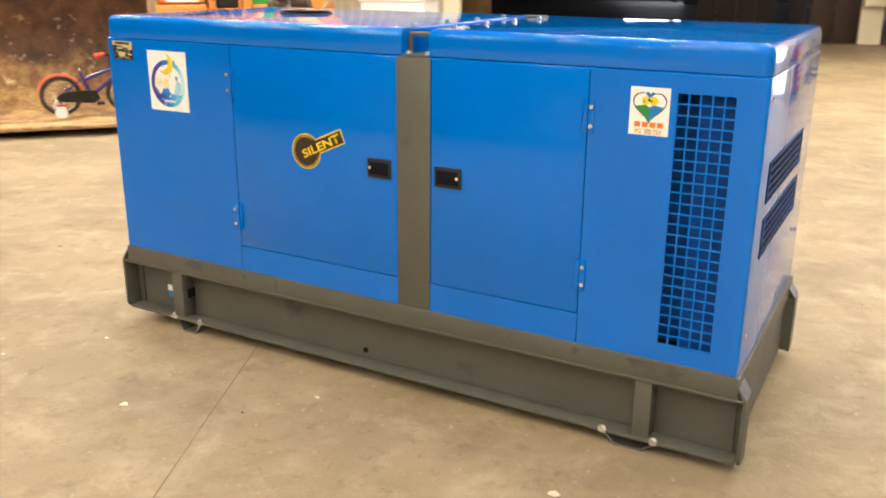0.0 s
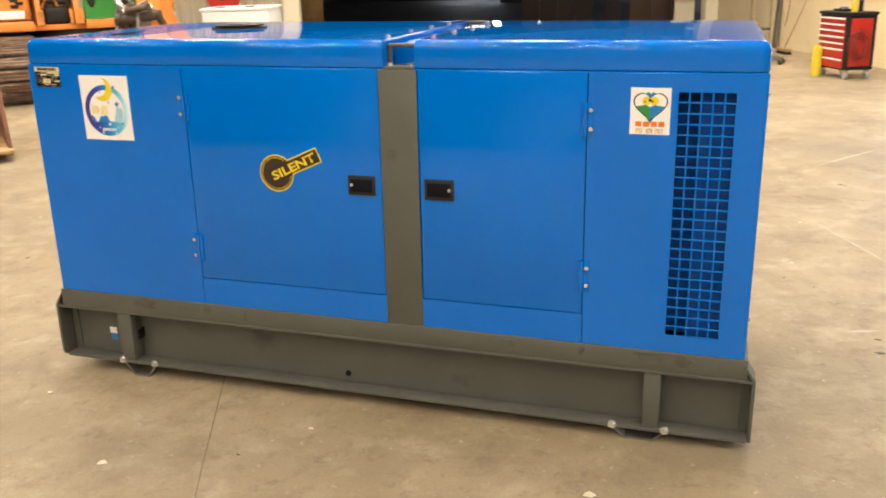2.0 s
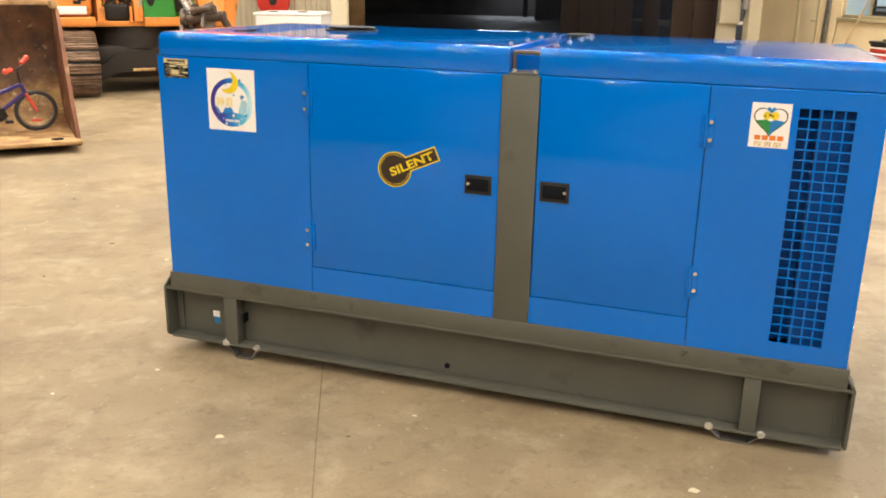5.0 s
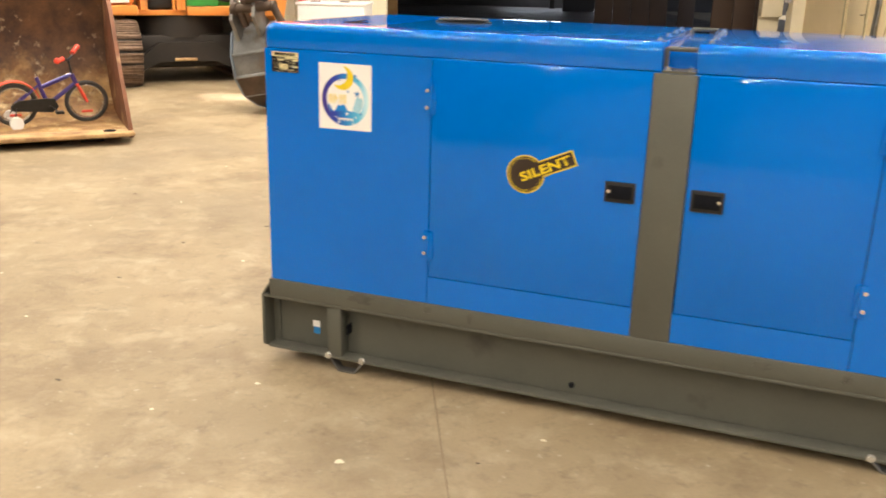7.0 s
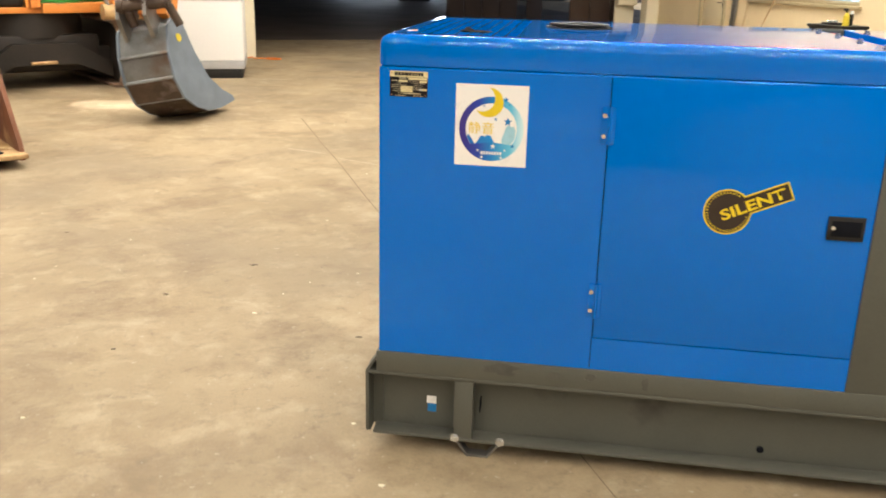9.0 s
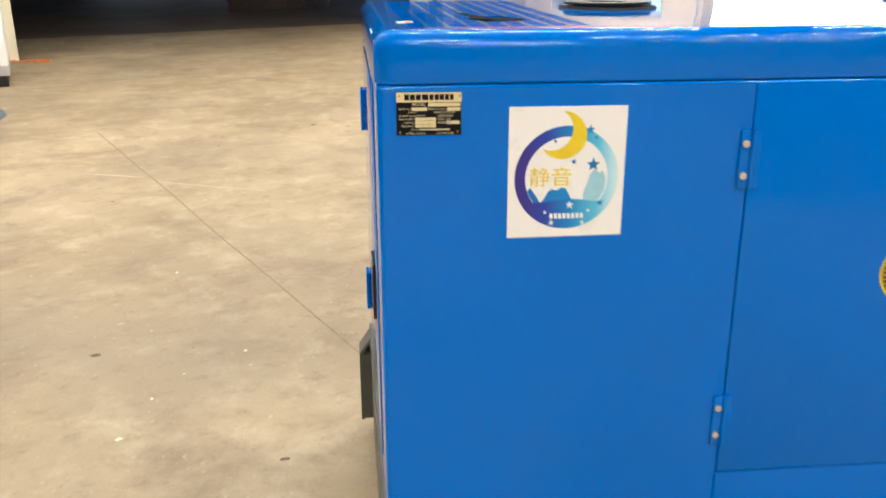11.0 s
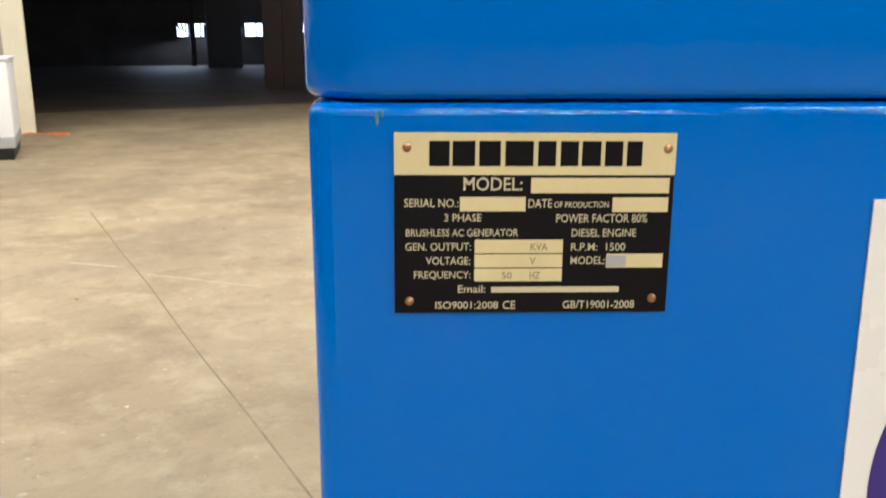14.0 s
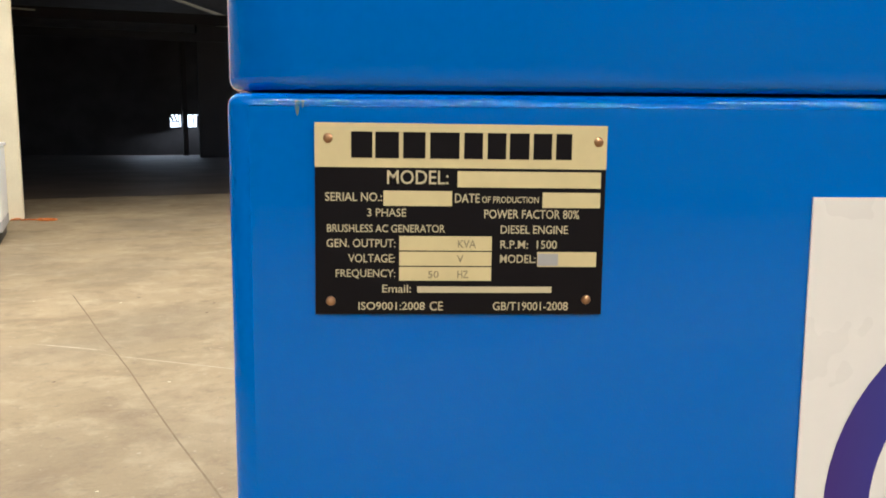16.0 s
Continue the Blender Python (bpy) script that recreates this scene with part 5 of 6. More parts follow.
for s in (-1, 1):
    bm = B_()
    tip = (HT[0] - 0.025 + s * 0.125, s * 0.165, 0.642 + 0.030 * s)
    rod(bm, (HT[0] - 0.025 + s * 0.06, s * 0.075, 0.622 + 0.012 * s), tip, 0.021)
    bmesh.ops.create_icosphere(bm, subdivisions=2, radius=0.028, matrix=Matrix.Translation(tip))
    part("grip", bm, PINK_RED, bars)
bm = B_()
pts = [(XR + (R_W + 0.018) * math.cos(a), 0, R_W + (R_W + 0.018) * math.sin(a)) for a in (radians(15 + 150 * i / 14) for i in range(15))]
for p, q in zip(pts, pts[1:]):
    d = (Vector(q) - Vector(p)).normalized()
    nn = Vector((-d.z, 0, d.x)) * 0.004
    slab(bm, [(p[0] - nn.x, p[2] - nn.z), (q[0] - nn.x, q[2] - nn.z), (q[0] + nn.x, q[2] + nn.z), (p[0] + nn.x, p[2] + nn.z)], 1, -0.032, 0.032)
part("mudguard", bm, PINK_RED, bike, "coral red mudguard")
bm = B_()
slab(bm, [(XR - 0.03, R_W - 0.045), (XR + 0.30, 0.125), (XR + 0.36, 0.17), (XR + 0.33, 0.25), (XR + 0.24, 0.255), (XR + 0.02, R_W + 0.045), (XR - 0.045, R_W)], 1, -0.062, -0.042)
part("chain_guard", bm, BLACK, bike)
bm = B_()
bar_path(bm, [(BB[0], -0.07, BB[2]), (BB[0] + 0.07, -0.075, BB[2] - 0.05)], 0.008)
box(bm, BB[0] + 0.04, BB[0] + 0.11, -0.14, -0.075, BB[2] - 0.065, BB[2] - 0.04, 0.004)
part("pedal", bm, BLACK, bike)
bm = B_()
bar_path(bm, [SEAT, (SEAT[0] - 0.006, 0, 0.47)], 0.011)
part("seat_post", bm, CHROME, bike)
for s in (-1, 1):
    bm = B_()
    bar_path(bm, [(XR, s * 0.045, R_W), (XR - 0.02, s * 0.13, 0.10)], 0.006)
    arm = part("stabiliser_arm", bm, BLACK, bike)
    bm = B_()
    rod(bm, (XR - 0.02, s * 0.13, 0.06), (XR - 0.02, s * 0.16, 0.06), 0.058, 24)
    part("stabiliser_wheel", bm, WHITE, arm, "white plastic stabiliser wheel")

# tracked excavator: body, ring, undercarriage, two tracks
EX_F = Vector((0.73, -0.68, 0)).normalized()
ex_turn = math.degrees(math.atan2(EX_F.y, EX_F.x)) + 90   # local -y faces forwards
exc = thing("excavator", "orange tracked excavator with greasy black undercarriage", "excavator", tuple(Vector((-8.71, 9.83, 0)) - EX_F * 1.65), ex_turn)
for s in (-1, 1):
    cx = 1.03 if s > 0 else -0.91
    L, RT = 1.25, 0.40
    loop = [(-L + RT * math.cos(a), RT + 0.03 + RT * math.sin(a)) for a in (radians(90 + 180 * i / 10) for i in range(11))] + [(L + RT * math.cos(a), RT + 0.03 + RT * math.sin(a)) for a in (radians(-90 + 180 * i / 10) for i in range(11))]
    tot = [0.0]
    closed = loop + [loop[0]]
    for p, q in zip(closed, closed[1:]):
        tot.append(tot[-1] + math.hypot(q[0] - p[0], q[1] - p[1]))

    def at(d):
        d %= tot[-1]
        for i in range(len(tot) - 1):
            if d <= tot[i + 1]:
                f = (d - tot[i]) / (tot[i + 1] - tot[i])
                p, q = closed[i], closed[i + 1]
                return Vector((0, p[0] + (q[0] - p[0]) * f, p[1] + (q[1] - p[1]) * f)), Vector((0, q[0] - p[0], q[1] - p[1])).normalized()
    bm = B_()
    slab(bm, [(y, z * 0.9 + 0.04) for y, z in loop], 0, cx - 0.16, cx + 0.16)
    belt = part("track_frame", bm, UNDER, exc, "dark track frame")
    shoe = None
    count = 46
    for i in range(count):
        p, d = at(tot[-1] * i / count)
        nrm = Vector((0, d.z, -d.y))
        mm = Matrix((Vector((1, 0, 0)), d, nrm)).transposed().to_4x4()
        if shoe is None:
            b2 = B_()
            box(b2, -0.26, 0.26, -0.063, 0.063, -0.015, 0.012, 0.004, 1)
            for yy in (-0.045, 0.0, 0.045):
                box(b2, -0.26, 0.26, yy - 0.007, yy + 0.007, 0.010, 0.03)
            shoe = finish(b2, "track_shoe", TRACK)
        ob = new("track_shoe", shoe)
        ob.parent = belt
        ob.matrix_basis = Matrix.Translation(p + Vector((cx, 0, 0))) @ mm
bm = B_()
box(bm, -0.72, 0.72, -1.0, 0.9, 0.34, 0.66, 0.04)
box(bm, -0.78, 0.90, -0.9, -0.55, 0.20, 0.50, 0.05)
box(bm, -0.78, 0.90, 0.45, 0.85, 0.20, 0.55, 0.05)
part("undercarriage", bm, UNDER, exc)
bm = B_()
rod(bm, (0, -0.35, 0.62), (0, -0.35, 0.925), 0.68, 44)
part("slewing_ring", bm, UNDER, exc)
bm = B_()
slab(bm, ((-0.35, 0.56), (-0.70, 0.30), (-0.70, 0.12), (-0.35, 0.30), (0.40, 0.30), (0.82, 0.12), (0.82, 0.30), (0.40, 0.56)), 1, -1.12, -1.002)
part("cross_frame", bm, UNDER, exc)
bm = B_()
rod(bm, (-0.16, -1.14, 0.33), (0.14, -1.14, 0.33), 0.022, 10)
part("cross_tube", bm, RUST_PALE, exc)
bm = B_()
box(bm, -1.30, -0.60, -1.15, 1.7, 0.79, 0.92, 0.02, 3)
box(bm, -0.60, 0.05, -1.05, 1.7, 0.79, 0.86, 0.01)
box(bm, 0.05, 1.25, -1.12, 1.7, 0.79, 0.91, 0.015)
deck = part("deck", bm, ORANGE, exc)
bm = B_()
box(bm, -1.28, -0.62, -1.10, 1.6, 0.922, 1.70, 0.09, 4)
side = part("side_cabinet", bm, ORANGE, exc)
bm = B_()
box(bm, -1.16, -0.70, -1.112, -1.098, 0.955, 1.06, 0.003)
part("name_panel", bm, WHITE_STICKER, side, "white panel below a dark mark")
bm = B_()
for x, z in ((-0.86, 1.09), (-0.86, 1.17), (-0.80, 1.13)):
    box(bm, x, x + 0.10, -1.106, -1.099, z, z + 0.045)
part("dark_mark", bm, BLACK, side)
bm = B_()
box(bm, -1.05, -0.75, -1.13, -1.11, 1.34, 1.38, 0.006)
part("grab_rail", bm, ORANGE, side)
for x in (-0.56, -0.08):
    bm = B_()
    slab(bm, ((-1.10, 0.86), (-0.55, 0.86), (-0.45, 1.75), (-0.85, 1.75), (-1.08, 1.30)), 0, x, x + 0.06)
    part("boom_foot", bm, ORANGE, exc)
bm = B_()
box(bm, -0.46, -0.12, -1.0, -0.6, 0.862, 1.10, 0.05, 3)
rod(bm, (-0.50, -0.9, 1.16), (-0.06, -0.9, 1.16), 0.045, 16)
part("swivel_block", bm, BLACK, exc)
bm = B_()
box(bm, -0.60, 0.04, -0.62, -0.58, 0.86, 1.75)
part("bulkhead", bm, RUST, exc)
for k in range(6):
    bm = B_()
    x = -0.47 + 0.07 * k
    bar_path(bm, [(x, -0.95, 1.08), (x + 0.05 * (-1) ** k, -1.02, 1.2), (x - 0.03, -0.9, 1.42), (x + 0.05, -0.8, 1.8)], 0.016, 8)
    part("hose", bm, RUBBER if k % 3 else ORANGE, exc)
for x, w in ((-0.50, 0.03), (-0.14, 0.03), (-0.02, 0.05)):
    bm = B_()
    box(bm, x, x + w, -1.12, -1.06, 0.862, 1.06)
    part("guard_post", bm, ORANGE, exc)
bm = B_()
slab(bm, ((0.06, 0.915), (0.50, 0.915), (0.46, 1.15), (0.40, 1.30), (0.44, 1.9), (0.06, 1.9)), 1, -1.05, -0.95)
cab_ob = part("cab_front", bm, GREEN, exc, "green cab front")
bm = B_()
slab(bm, [(0.16 + 0.075 * math.cos(a), 1.30 + 0.24 * math.sin(a)) for a in (2 * math.pi * i / 24 for i in range(24))], 1, -1.056, -1.049)
part("cab_opening", bm, BLACK, cab_ob)
bm = B_()
box(bm, 0.50, 1.20, -0.75, 0.9, 0.912, 1.9, 0.05, 3)
part("cab_shell", bm, GREEN, exc, "green cab shell")
bm = B_()
slab(bm, ((0.55, 0.98), (0.72, 0.96), (0.72, 1.8), (0.50, 1.8)), 1, -0.775, -0.762)
part("cab_glass", bm, BLACK, exc, "dark cab window")

for ob in exc.children:                                # the upper works stand on the slewing ring
    if ob.name.split(".")[0] not in ("track_frame", "undercarriage", "slewing_ring", "cross_frame", "cross_tube"):
        ob.location.z += 0.13

boom = thing("excavator_boom", "orange folded excavator boom end with a chrome ram", "excavator arm", tuple(Vector((-8.71, 9.83, 0)) - EX_F * 0.25 + Vector((0.68, 0.73, 0)) * 0.15 + Vector((0, 0, 0.0))), ex_turn)
bm = B_()
slab(bm, ((0.62, 0.99), (0.98, 0.93), (1.06, 0.98), (0.94, 1.18), (0.90, 1.5), (0.98, 2.2), (0.60, 2.2), (0.52, 1.5)), 1, -0.12, 0.12)
part("boom_box", bm, ORANGE, boom)
bm = B_()
rod(bm, (0.50, -0.18, 0.95), (0.95, -0.18, 0.93), 0.075, 18)
rod(bm, (0.46, -0.18, 0.95), (0.60, -0.18, 0.95), 0.095, 18)
rod(bm, (0.78, -0.20, 0.90), (0.99, -0.16, 1.16), 0.045, 12)
part("linkage", bm, RUST_PALE, boom, "greasy brown linkage")
bm = B_()
rod(bm, (0.55, -0.2, 0.98), (0.36, -0.2, 1.42), 0.030, 16)
part("ram_rod", bm, CHROME, boom)
bm = B_()
rod(bm, (0.36, -0.2, 1.42), (0.16, -0.2, 1.95), 0.06, 16)
part("ram_body", bm, ORANGE, boom)
bm = B_()
slab(bm, ((0.84, 0.0), (0.94, 0.0), (0.98, 0.93), (0.88, 0.93)), 1, -0.05, 0.05)
part("rest_stand", bm, UNDER, boom)

# digging bucket on its stick, standing in front of the excavator
dig = thing("digging_bucket", "grey worn excavator bucket resting on the floor under its stick", "excavator bucket", (-6.58, 8.55, 0.06), 0, "", (-18, -10))
dig.scale = (1.0, 1.0, 0.82)
WB = 0.25
prof = [(0.66, 0.27), (0.42, 0.13), (0.12, 0.02), (-0.14, 0.0), (-0.38, 0.07), (-0.55, 0.27), (-0.62, 0.55), (-0.60, 0.86), (-0.48, 1.02)]
bm = B_()
rows = [[bm.verts.new((x, y, z)) for y, z in prof] for x in (-WB, -WB / 3, WB / 3, WB)]
inn = [[bm.verts.new((x, y + 0.03 * (1 if y < 0 else 0.2), z + 0.03)) for y, z in prof] for x in (-WB + 0.02, -WB / 3, WB / 3, WB - 0.02)]
for k in range(3):
    for i in range(len(prof) - 1):
        bm.faces.new((rows[k][i], rows[k + 1][i], rows[k + 1][i + 1], rows[k][i + 1]))
        bm.faces.new((inn[k][i], inn[k + 1][i], inn[k + 1][i + 1], inn[k][i + 1]))
for k in range(3):
    for i in (0, len(prof) - 1):
        bm.faces.new((rows[k][i], rows[k + 1][i], inn[k + 1][i], inn[k][i]))
part("shell", bm, SHOVEL, dig, "scraped grey steel shell")
bm = B_()
low = [p for p in prof if p[1] < 0.3]
slab(bm, [(y + (0.014 if y > 0.3 else -0.014 if y < -0.3 else 0), z - 0.012 + 0.012 * (z < 0.02)) for y, z in low] + [(y * 0.97, z + 0.005) for y, z in low[::-1]], 0, -WB + 0.002, WB - 0.002)
part("heel_plate", bm, DIRTY_STEEL, dig, "muddy brown heel plate")
for x0, x1 in ((-WB - 0.022, -WB), (WB, WB + 0.022)):
    bm = B_()
    slab(bm, ((0.76, 0.29), (0.42, 0.115), (0.12, 0.01), (-0.14, 0.0), (-0.39, 0.06), (-0.57, 0.26), (-0.64, 0.55), (-0.62, 0.87), (-0.47, 1.06), (-0.34, 1.02), (-0.10, 0.70), (0.16, 0.46), (0.48, 0.36), (0.72, 0.34)), 0, x0, x1)
    part("side_plate", bm, SHOVEL_BLUE, dig, "blue-grey side plate")
bm = B_()
rod(bm, (WB + 0.022, -0.42, 0.78), (WB + 0.026, -0.42, 0.78), 0.05, 16)
part("yellow_mark", bm, YELLOW, dig, "yellow paint spot")
for z, y in ((0.27, -0.555), (0.55, -0.625), (0.07, -0.385)):
    bm = B_()
    box(bm, -WB, WB, y - 0.012, y + 0.012, z - 0.02, z + 0.02, 0.004)
    part("wear_strip", bm, SHOVEL, dig)
for x in (-0.16, 0.12):
    bm = B_()
    slab(bm, ((-0.66, 0.72), (-0.80, 0.95), (-0.78, 1.25), (-0.55, 1.42), (-0.36, 1.30), (-0.46, 1.02)), 0, x, x + 0.04)
    part("hinge_lug", bm, STEEL, dig)
bm = B_()
rod(bm, (-0.22, -0.6, 1.25), (0.22, -0.6, 1.25), 0.05)
part("hinge_pin", bm, ZINC, dig)
stick = thing("excavator_stick", "orange excavator stick with a chrome ram and greasy linkage", "excavator arm", (-6.66, 8.36, 1.12), 5)
bm = B_()
slab(bm, ((-0.12, -0.06), (0.10, -0.20), (0.60, 1.0), (0.75, 2.1), (0.4, 2.2), (0.15, 1.1)), 0, -0.13, 0.15)
part("stick_box", bm, ORANGE, stick)
bm = B_()
rod(bm, (-0.16, -0.20, 0.02), (-0.44, -0.20, 0.48), 0.034, 16)
part("ram_rod", bm, CHROME, stick)
bm = B_()
rod(bm, (-0.44, -0.20, 0.48), (-0.86, -0.20, 1.18), 0.062, 16)
part("ram_body", bm, ORANGE, stick)
for p, q, r in (((-0.24, -0.24, 0.00), (0.20, -0.24, 0.05), 0.050), ((0.20, -0.22, 0.05), (0.30, -0.18, -0.16), 0.040), ((-0.20, -0.22, 0.0), (-0.16, -0.16, -0.18), 0.040), ((-0.10, -0.27, 0.10), (0.14, -0.27, 0.14), 0.035)):
    bm = B_()
    rod(bm, p, q, r, 14)
    rod(bm, Vector(p) - Vector((0.03, 0, 0)), Vector(p) + Vector((0.03, 0, 0)), r * 1.35, 14)
    part("linkage", bm, DIRTY_STEEL, stick, "greasy brown linkage")

# white cabinet beside the pillar
cab = thing("white_cabinet", "white enclosed cabinet on a grey plinth and dark skid", "cabinet", (-7.25, 12.05, 0), TURN_B)
bm = B_()
box(bm, -1.0, 0, 0, 1.3, 0.24, 1.06, 0.02, 3)
body = part("body", bm, WHITE, cab)
bm = B_()
box(bm, -1.03, 0.02, -0.02, 1.32, 1.06, 1.10, 0.012)
part("lid", bm, WHITE, cab)
for x in (-0.85, -0.4):
    bm = B_()
    box(bm, x, x + 0.14, 0.3, 0.4, 1.10, 1.115, 0.005)
    part("lid_fitting", bm, BLACK, cab)
bm = B_()
box(bm, -1.0, 0, 0.001, 1.299, 0.13, 0.239, 0.004)
part("plinth", bm, PLINTH, cab)
bm = B_()
box(bm, -0.97, -0.03, 0.02, 1.28, 0.0, 0.129, 0.004)
part("skid", bm, BLACK, cab)

reel = thing("hose_reel", "round red hose reel hung on the sheet wall", "hose reel", hall(-4.0, PILLAR_T + 0.12, 1.22), TURN_B)
bm = B_()
rod(bm, (0, -0.16, 0), (0, -0.14, 0), 0.29, 40)
rod(bm, (0, -0.03, 0), (0, -0.01, 0), 0.29, 40)
part("disc", bm, RED, reel)
bm = B_()
for i in range(4):
    ring(bm, (0, -0.12 + 0.028 * i, 0), (0, 1, 0), 0.2, 0.016, 32, 6)
part("hose", bm, RUBBER, reel)
bm = B_()
rod(bm, (0, -0.18, 0), (0, 0.0, 0), 0.07, 20)
part("hub", bm, BLACK, reel)
bm = B_()
box(bm, -0.09, 0.09, -0.01, 0.0, -0.35, 0.35, 0.003)
part("bracket", bm, RED, reel)

notice = thing("ochre_panel", "ochre wooden panel leaning in the dark opening", "panel", hall(-4.05, 24.0, 0.005), TURN_B)
bm = B_()
box(bm, 0, 1.1, 0, 0.04, 0, 1.9, 0.005)
part("board", bm, RUST, notice)

cable = thing("orange_cable", "loose orange cable on the floor by the pillar", "cable", (*hall(PILLAR_S + 0.15, PILLAR_T - 0.05)[:2], 0.0), 0)
bm = B_()
pts = [Vector((-0.30 + 0.08 * i, 0.07 * math.sin(i * 1.7) - 0.1, 0.012 + 0.010 * (i % 2))) for i in range(8)]
bar_path(bm, pts, 0.011, 8)
ring(bm, (0.18, -0.08, 0.012), (0.03, 0.02, 1), 0.13, 0.011, 28, 6)
part("loop", bm, RED_INK, cable)

# things along the office wall
tool = thing("tool_chest", "red and black roller tool chest with white-edged drawers", "tool chest", hall(5.06, 11.73, 0), TURN_B + 4)
TW, TD, TB, TH = 0.41, 0.70, 0.125, 0.87            # across, along, foot, top
bm = B_()
box(bm, 0.012, TW, 0, TD, TB, TH - 0.04, 0.008)
part("body", bm, BLACK, tool)
bm = B_()
box(bm, -0.015, TW + 0.015, -0.015, TD + 0.015, TH - 0.04, TH, 0.01)
part("top", bm, BLACK, tool)
z = TB + 0.02
for h in (0.13, 0.13, 0.08, 0.08, 0.08, 0.08, 0.08):
    bm = B_()
    box(bm, -0.004, 0.012, 0.05, TD - 0.04, z + 0.004, z + h - 0.006, 0.003)
    drawer = part("drawer", bm, RED, tool, "red drawer front")
    bm = B_()
    box(bm, -0.016, -0.004, 0.05, TD - 0.04, z + h - 0.030, z + h - 0.008, 0.003)
    part("handle", bm, WHITE_STICKER, drawer, "pale full-width grip")
    z += h
bm = B_()
box(bm, 0.06, TW - 0.05, -0.008, 0.0, TB + 0.05, TH - 0.08, 0.004)
panel = part("side_panel", bm, RED, tool, "red side panel")
bm = B_()
for k in range(7):
    w, h, x = 0.075 + 0.012 * ((k * 3) % 4), 0.15 + 0.016 * ((k * 5) % 4), 0.17 + 0.014 * (k - 3)
    loop = [(x + w * math.sin(a) + 0.01 * math.sin(2 * a + k), -0.014 - 0.005 * k, 0.47 - 0.02 * (k % 3) + h * math.cos(a)) for a in (2 * math.pi * i / 20 for i in range(21))]
    bar_path(bm, loop, 0.006, 6)
part("hanging_hose", bm, HOSE_RED, tool, "coiled dark red air hose")
for x in (0.07, TW - 0.05):
    for y in (0.06, TD - 0.06):
        bm = B_()
        rod(bm, (x - 0.018, y, 0.05), (x + 0.018, y, 0.05), 0.05, 20)
        wheel_ob = part("castor", bm, PLINTH, tool)
        bm = B_()
        box(bm, x - 0.03, x + 0.03, y - 0.03, y + 0.03, 0.09, TB, 0.004)
        part("fork", bm, ZINC, wheel_ob)


def on_tool(x, y, z):
    return tuple(tool.matrix_world @ Vector((x, y, z)))


bottle = thing("spray_bottle", "yellow spray bottle with a black head on the chest", "bottle", on_tool(0.16, 0.14, TH), 20)
bm = B_()
rod(bm, (0, 0, 0), (0, 0, 0.13), 0.04, 20)
rod(bm, (0, 0, 0.13), (0, 0, 0.17), 0.04, 20, 0.015)
part("body", bm, YELLOW, bottle)
bm = B_()
rod(bm, (0, 0, 0.17), (0, 0, 0.195), 0.016, 12)
box(bm, -0.05, 0.02, -0.012, 0.012, 0.195, 0.225, 0.005)
part("spray_head", bm, BLACK, bottle)
can = thing("spray_can", "slim dark spray can on the chest", "can", on_tool(0.27, 0.18, TH), 0)
bm = B_()
rod(bm, (0, 0, 0), (0, 0, 0.15), 0.028, 18)
part("body", bm, BLACK, can)
bm = B_()
rod(bm, (0, 0, 0.15), (0, 0, 0.19), 0.022, 16)
part("cap", bm, WHITE, can)
tray = thing("parts_tray", "dark tray of small tools on the chest", "tray", on_tool(0.08, 0.30, TH), TURN_B)
bm = B_()
box(bm, 0, 0.16, 0, 0.26, 0, 0.03, 0.004)
part("tray", bm, BLACK, tray)
bm = B_()
rod(bm, (0.03, 0.03, 0.042), (0.12, 0.22, 0.042), 0.012, 10)
rod(bm, (0.10, 0.05, 0.045), (0.05, 0.18, 0.045), 0.015, 10)
part("tools", bm, ZINC, tray)

jerry = thing("yellow_canister", "slim upright yellow plastic canister beside the tool chest", "canister", (0.51, 13.25, 0), TURN_B + 10)
bm = B_()
for z0, z1, r in ((0.0, 0.012, 0.062), (0.012, 0.37, 0.067), (0.37, 0.385, 0.062)):
    rod(bm, (0, 0, z0), (0, 0, z1), r, 28)
part("body", bm, YELLOW, jerry)
bm = B_()
rod(bm, (0, 0, 0.385), (0, 0, 0.42), 0.04, 20)
part("cap", bm, YELLOW, jerry)

broom = thing("broom", "long-handled broom leaning on the office wall", "broom", hall(OFFICE_S - 0.42, OFFICE_T + 3.3, 0), TURN_B)
bm = B_()
rod(bm, (0, 0, 0.08), (0.39, -0.35, 1.45), 0.013, 10)
part("handle", bm, WOOD, broom)
bm = B_()
box(bm, -0.05, 0.05, -0.22, 0.22, 0.05, 0.10, 0.01)
head = part("head", bm, WOOD, broom)
bm = B_()
for i in range(22):
    for j in (-1, 0, 1):
        rod(bm, (j * 0.03, -0.2 + i * 0.019, 0.06), (j * 0.045, -0.21 + i * 0.020, 0.0), 0.006, 5)
part("bristles", bm, BLACK, head)
stand = thing("wheeled_stand", "low dark wheeled stand with a green drum", "stand", (-0.24, 14.9, 0), TURN_B)
for a in (-10, 75, 175, 250, 310):
    c, q = math.cos(radians(a)), math.sin(radians(a))
    bm = B_()
    bar_path(bm, [(0, 0, 0.13), (0.15 * c, 0.15 * q, 0.12), (0.40 * c, 0.40 * q, 0.07)], 0.02)
    leg = part("leg", bm, DARK_GREY, stand)
    bm = B_()
    rod(bm, (0.40 * c - 0.02 * q, 0.40 * q + 0.02 * c, 0.035), (0.40 * c + 0.02 * q, 0.40 * q - 0.02 * c, 0.035), 0.035, 14)
    part("castor", bm, RUBBER, leg)
bm = B_()
rod(bm, (0, 0, 0.10), (0, 0, 0.25), 0.06, 20)
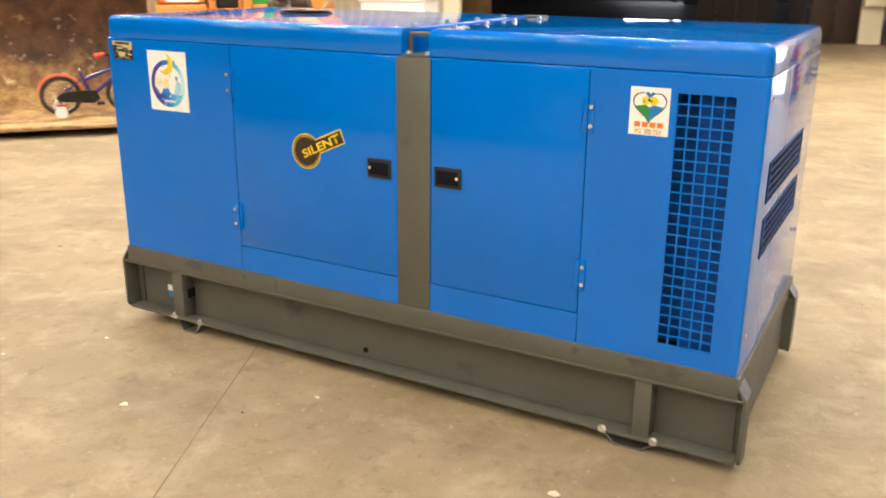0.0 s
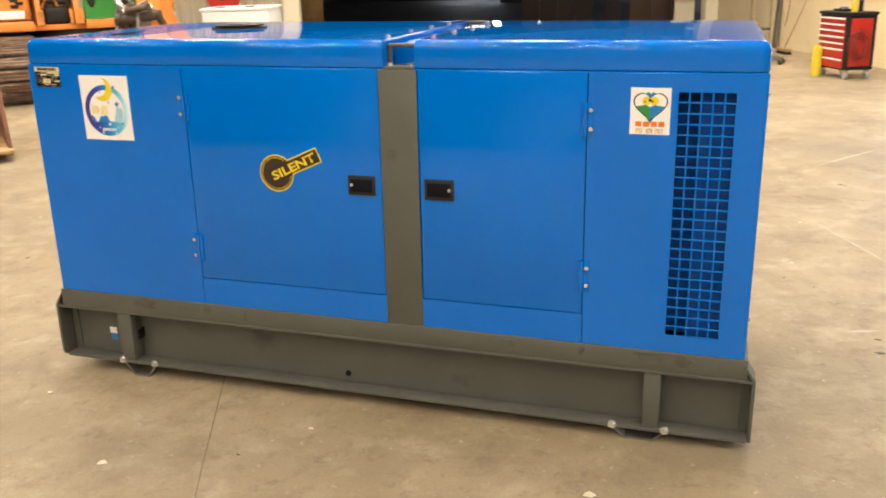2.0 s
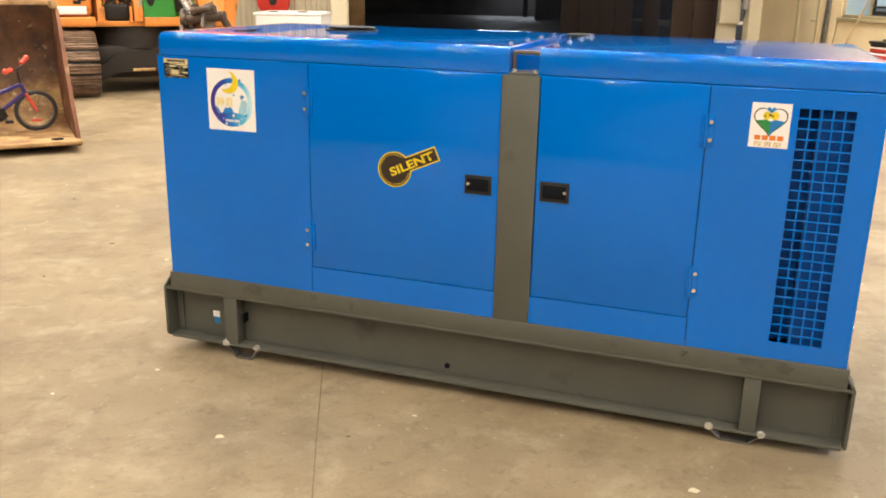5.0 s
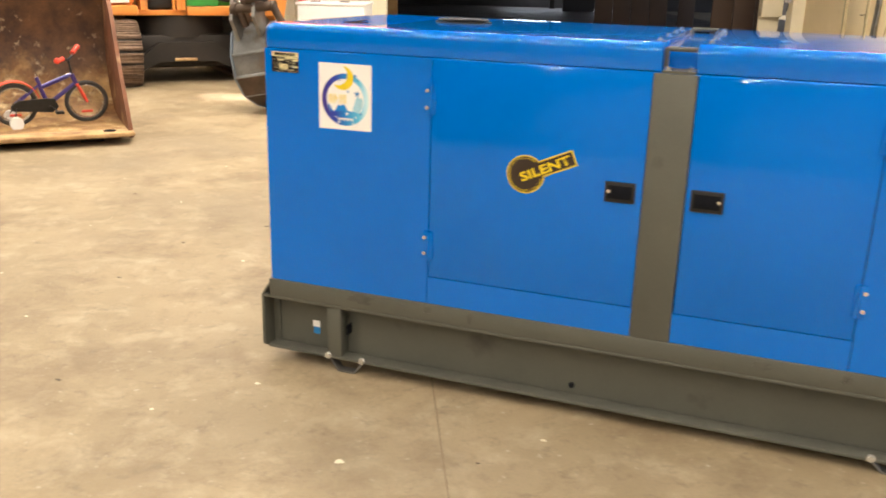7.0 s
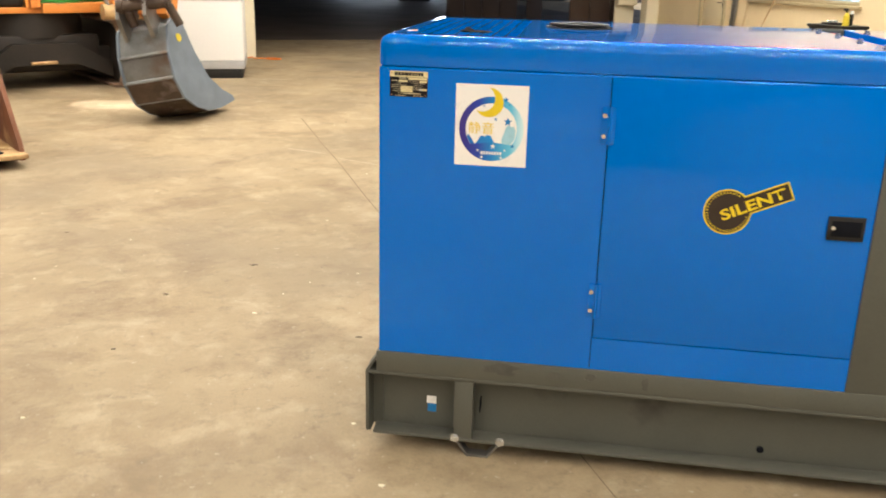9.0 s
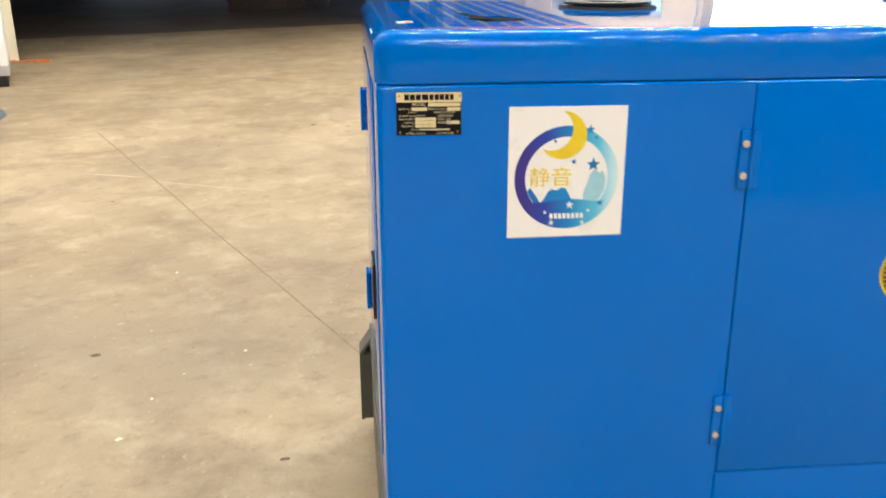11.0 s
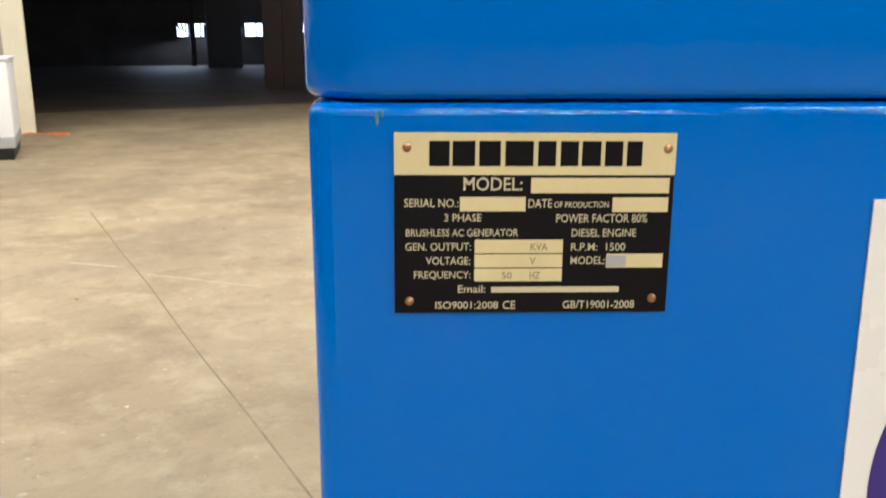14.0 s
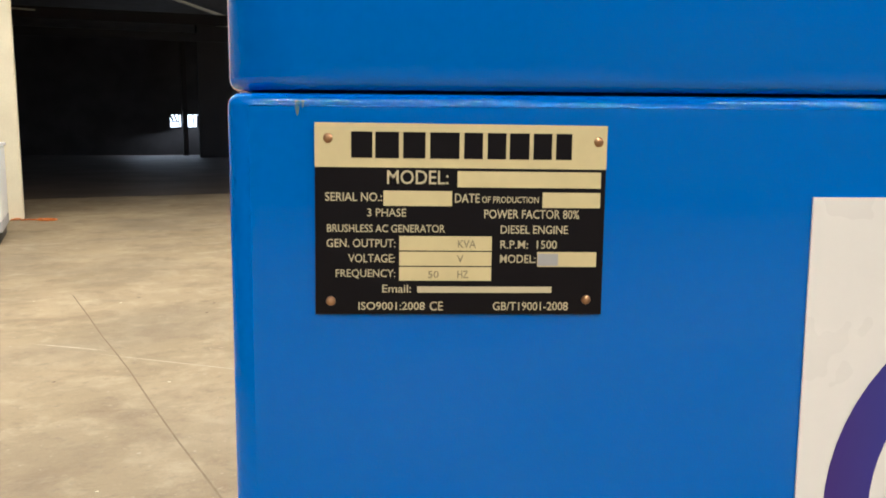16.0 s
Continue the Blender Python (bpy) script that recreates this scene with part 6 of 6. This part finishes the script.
part("hub", bm, BLACK, stand)
bm = B_()
bmesh.ops.create_uvsphere(bm, u_segments=24, v_segments=12, radius=0.115, matrix=Matrix.Translation((0, 0, 0.31)) @ Matrix.Diagonal((1, 1, 0.62, 1)))
part("drum", bm, GREEN_PLASTIC, stand, "lime green drum")
bm = B_()
bar_path(bm, [(0, 0, 0.36), (-0.01, 0, 0.45), (-0.05, 0, 0.52)], 0.012)
part("stem", bm, BLACK, stand)
bm = B_()
box(bm, -0.15, 0.15, -0.11, 0.11, 0.518, 0.555, 0.014, 3)
part("top", bm, DARK_GREY, stand)
cone_ob = thing("grey_squeegee", "grey long object leaning beside the door", "tool", hall(OFFICE_S - 0.12, OFFICE_T + 4.55, 0), TURN_B)
bm = B_()
box(bm, 0.0, 0.04, -0.08, 0.08, 0.0, 1.7, 0.012, 2, Matrix.Rotation(radians(3), 4, "Y"))
part("board", bm, STEEL, cone_ob)

jbox = thing("switch_box", "pale grey electrical box beside the column", "electrical box", hall(OFFICE_S - 0.34, OPEN_T + 0.02, 0.80), TURN_B)
bm = B_()
box(bm, -0.46, 0.0, -0.2, 0.0, 0, 1.0, 0.01)
part("case", bm, CREAM_LIGHT, jbox)
bm = B_()
box(bm, -0.42, -0.04, -0.206, -0.2, 0.04, 0.96, 0.004)
part("cover", bm, CREAM_LIGHT, jbox)
bm = B_()
box(bm, -0.46, 0.0, -0.001, 0.05, -0.8, 1.6)
part("back_board", bm, CREAM_LIGHT, jbox)
breaker = thing("wall_switch", "grey wall switch with a lever", "switch", hall(OFFICE_S - 0.30, OPEN_T - 0.42, 1.12), TURN_B)
bm = B_()
box(bm, -0.08, 0.019, -0.08, 0.08, 0, 0.32, 0.01)
part("case", bm, PLINTH, breaker)
bm = B_()
rod(bm, (-0.08, 0, 0.16), (-0.13, 0, 0.2), 0.012)
bar_path(bm, [(-0.02, 0, 0.0), (-0.02, 0.02, -0.12), (-0.03, 0.05, -0.2)], 0.012)
part("lever", bm, BLACK, breaker)

plug = thing("red_socket", "red industrial socket hanging on the wall from a conduit", "socket", hall(OFFICE_S, OFFICE_T + 0.08, 1.0), TURN_B)
bm = B_()
box(bm, -0.07, -0.001, -0.05, 0.05, 0.08, 0.22, 0.01)
part("case", bm, PLINTH, plug)
bm = B_()
rod(bm, (-0.05, 0, 0.10), (-0.10, -0.01, -0.02), 0.042, 20)
part("cap", bm, RED, plug)
bm = B_()
rod(bm, (-0.035, 0.07, 0.14), (-0.06, 0.07, 0.02), 0.03, 16)
part("second_cap", bm, BLACK, plug)
bm = B_()
rod(bm, (-0.03, 0, 0.22), (-0.03, 0, 2.4), 0.014, 10)
part("conduit", bm, PLINTH, plug)
wire = thing("wall_cable", "thin brown cable hanging from the window sill", "cable", hall(OFFICE_S, WIN1 + 0.1, 0.4), TURN_B)
bm = B_()
bar_path(bm, [(-0.012, 0.0, 0.66), (-0.012, 0.03, 0.4), (-0.012, 0.12, 0.1), (-0.012, 0.2, 0.0)], 0.008, 8)
part("flex", bm, WOOD, wire)

# sweepings, chips and paper scraps on the floor
rng = random.Random(7)
bm = B_()
chips = [(-3.016, 2.34, 0.012), (-2.474, 1.956, 0.02), (-1.901, 2.345, 0.010), (-0.907, 2.193, 0.022), (-3.9, 3.6, 0.012)]
chips += [(rng.uniform(-6, 2.5), rng.uniform(0.6, 10), rng.uniform(0.004, 0.011)) for _ in range(70)]
for x, y, r in chips:
    if X0 - 0.1 < x < X1 + 0.1 and Y0 - 0.03 < y < Y1 + 0.1:
        continue
    k = rng.randint(5, 7)
    a0 = rng.uniform(0, 6)
    slab(bm, [(x + r * rng.uniform(0.5, 1.2) * math.cos(a0 + 2 * math.pi * i / k), y + r * rng.uniform(0.4, 0.9) * math.sin(a0 + 2 * math.pi * i / k)) for i in range(k)], 2, 0.0005, 0.003)
tagged(new("floor_chips", finish(bm, "floor_chips", CREAM_LIGHT)), "pale paint chips and paper scraps on the floor", "debris", kind="stuff")
bm = B_()
for x, y, r in [(-4.4, 3.75, 0.016), (-4.15, 4.25, 0.022), (0.10, 3.42, 0.03), (0.06, 3.5, 0.02), (-3.55, 9.0, 0.03)] + [(rng.uniform(-6.5, 2), rng.uniform(0.8, 9), rng.uniform(0.004, 0.018)) for _ in range(45)]:
    if X0 - 0.1 < x < X1 + 0.1 and Y0 - 0.03 < y < Y1 + 0.1:
        continue
    k = 8
    a0 = rng.uniform(0, 6)
    slab(bm, [(x + r * rng.uniform(0.5, 1.3) * math.cos(a0 + 2 * math.pi * i / k), y + r * rng.uniform(0.3, 0.7) * math.sin(a0 + 2 * math.pi * i / k)) for i in range(k)], 2, 0.0004, 0.0016)
tagged(new("floor_dirt", finish(bm, "floor_dirt", DIRT)), "dark dirt crumbs and rubber marks on the floor", "debris", kind="stuff")
bm = B_()
for x0, y0, x1, y1, w in [(-4.68, 7.1, -3.70, 6.66, 0.02), (-5.1, 7.35, -4.6, 7.15, 0.025), (0.05, 7.1, 0.62, 7.9, 0.03), (-0.1, 5.6, 0.35, 4.5, 0.012), (-0.05, 3.7, 0.1, 3.75, 0.03)]:
    d = Vector((x1 - x0, y1 - y0, 0))
    nn = Vector((-d.y, d.x, 0)).normalized() * w
    k = 16
    up, dn = [], []
    for i in range(k + 1):
        p = Vector((x0, y0, 0.0008)) + d * i / k
        f = math.sin(math.pi * i / k) * (0.4 + 0.6 * abs(noise.noise((x0 + i * 0.8, y0, 0))))
        up.append(bm.verts.new(p + nn * f + Vector((0, 0, 0))))
        dn.append(bm.verts.new(p - nn * f * 0.6))
    for i in range(k):
        bm.faces.new((dn[i], dn[i + 1], up[i + 1], up[i]))
structure("floor_scratches", bm, SCRATCH, "pale dragged scratches on the concrete")
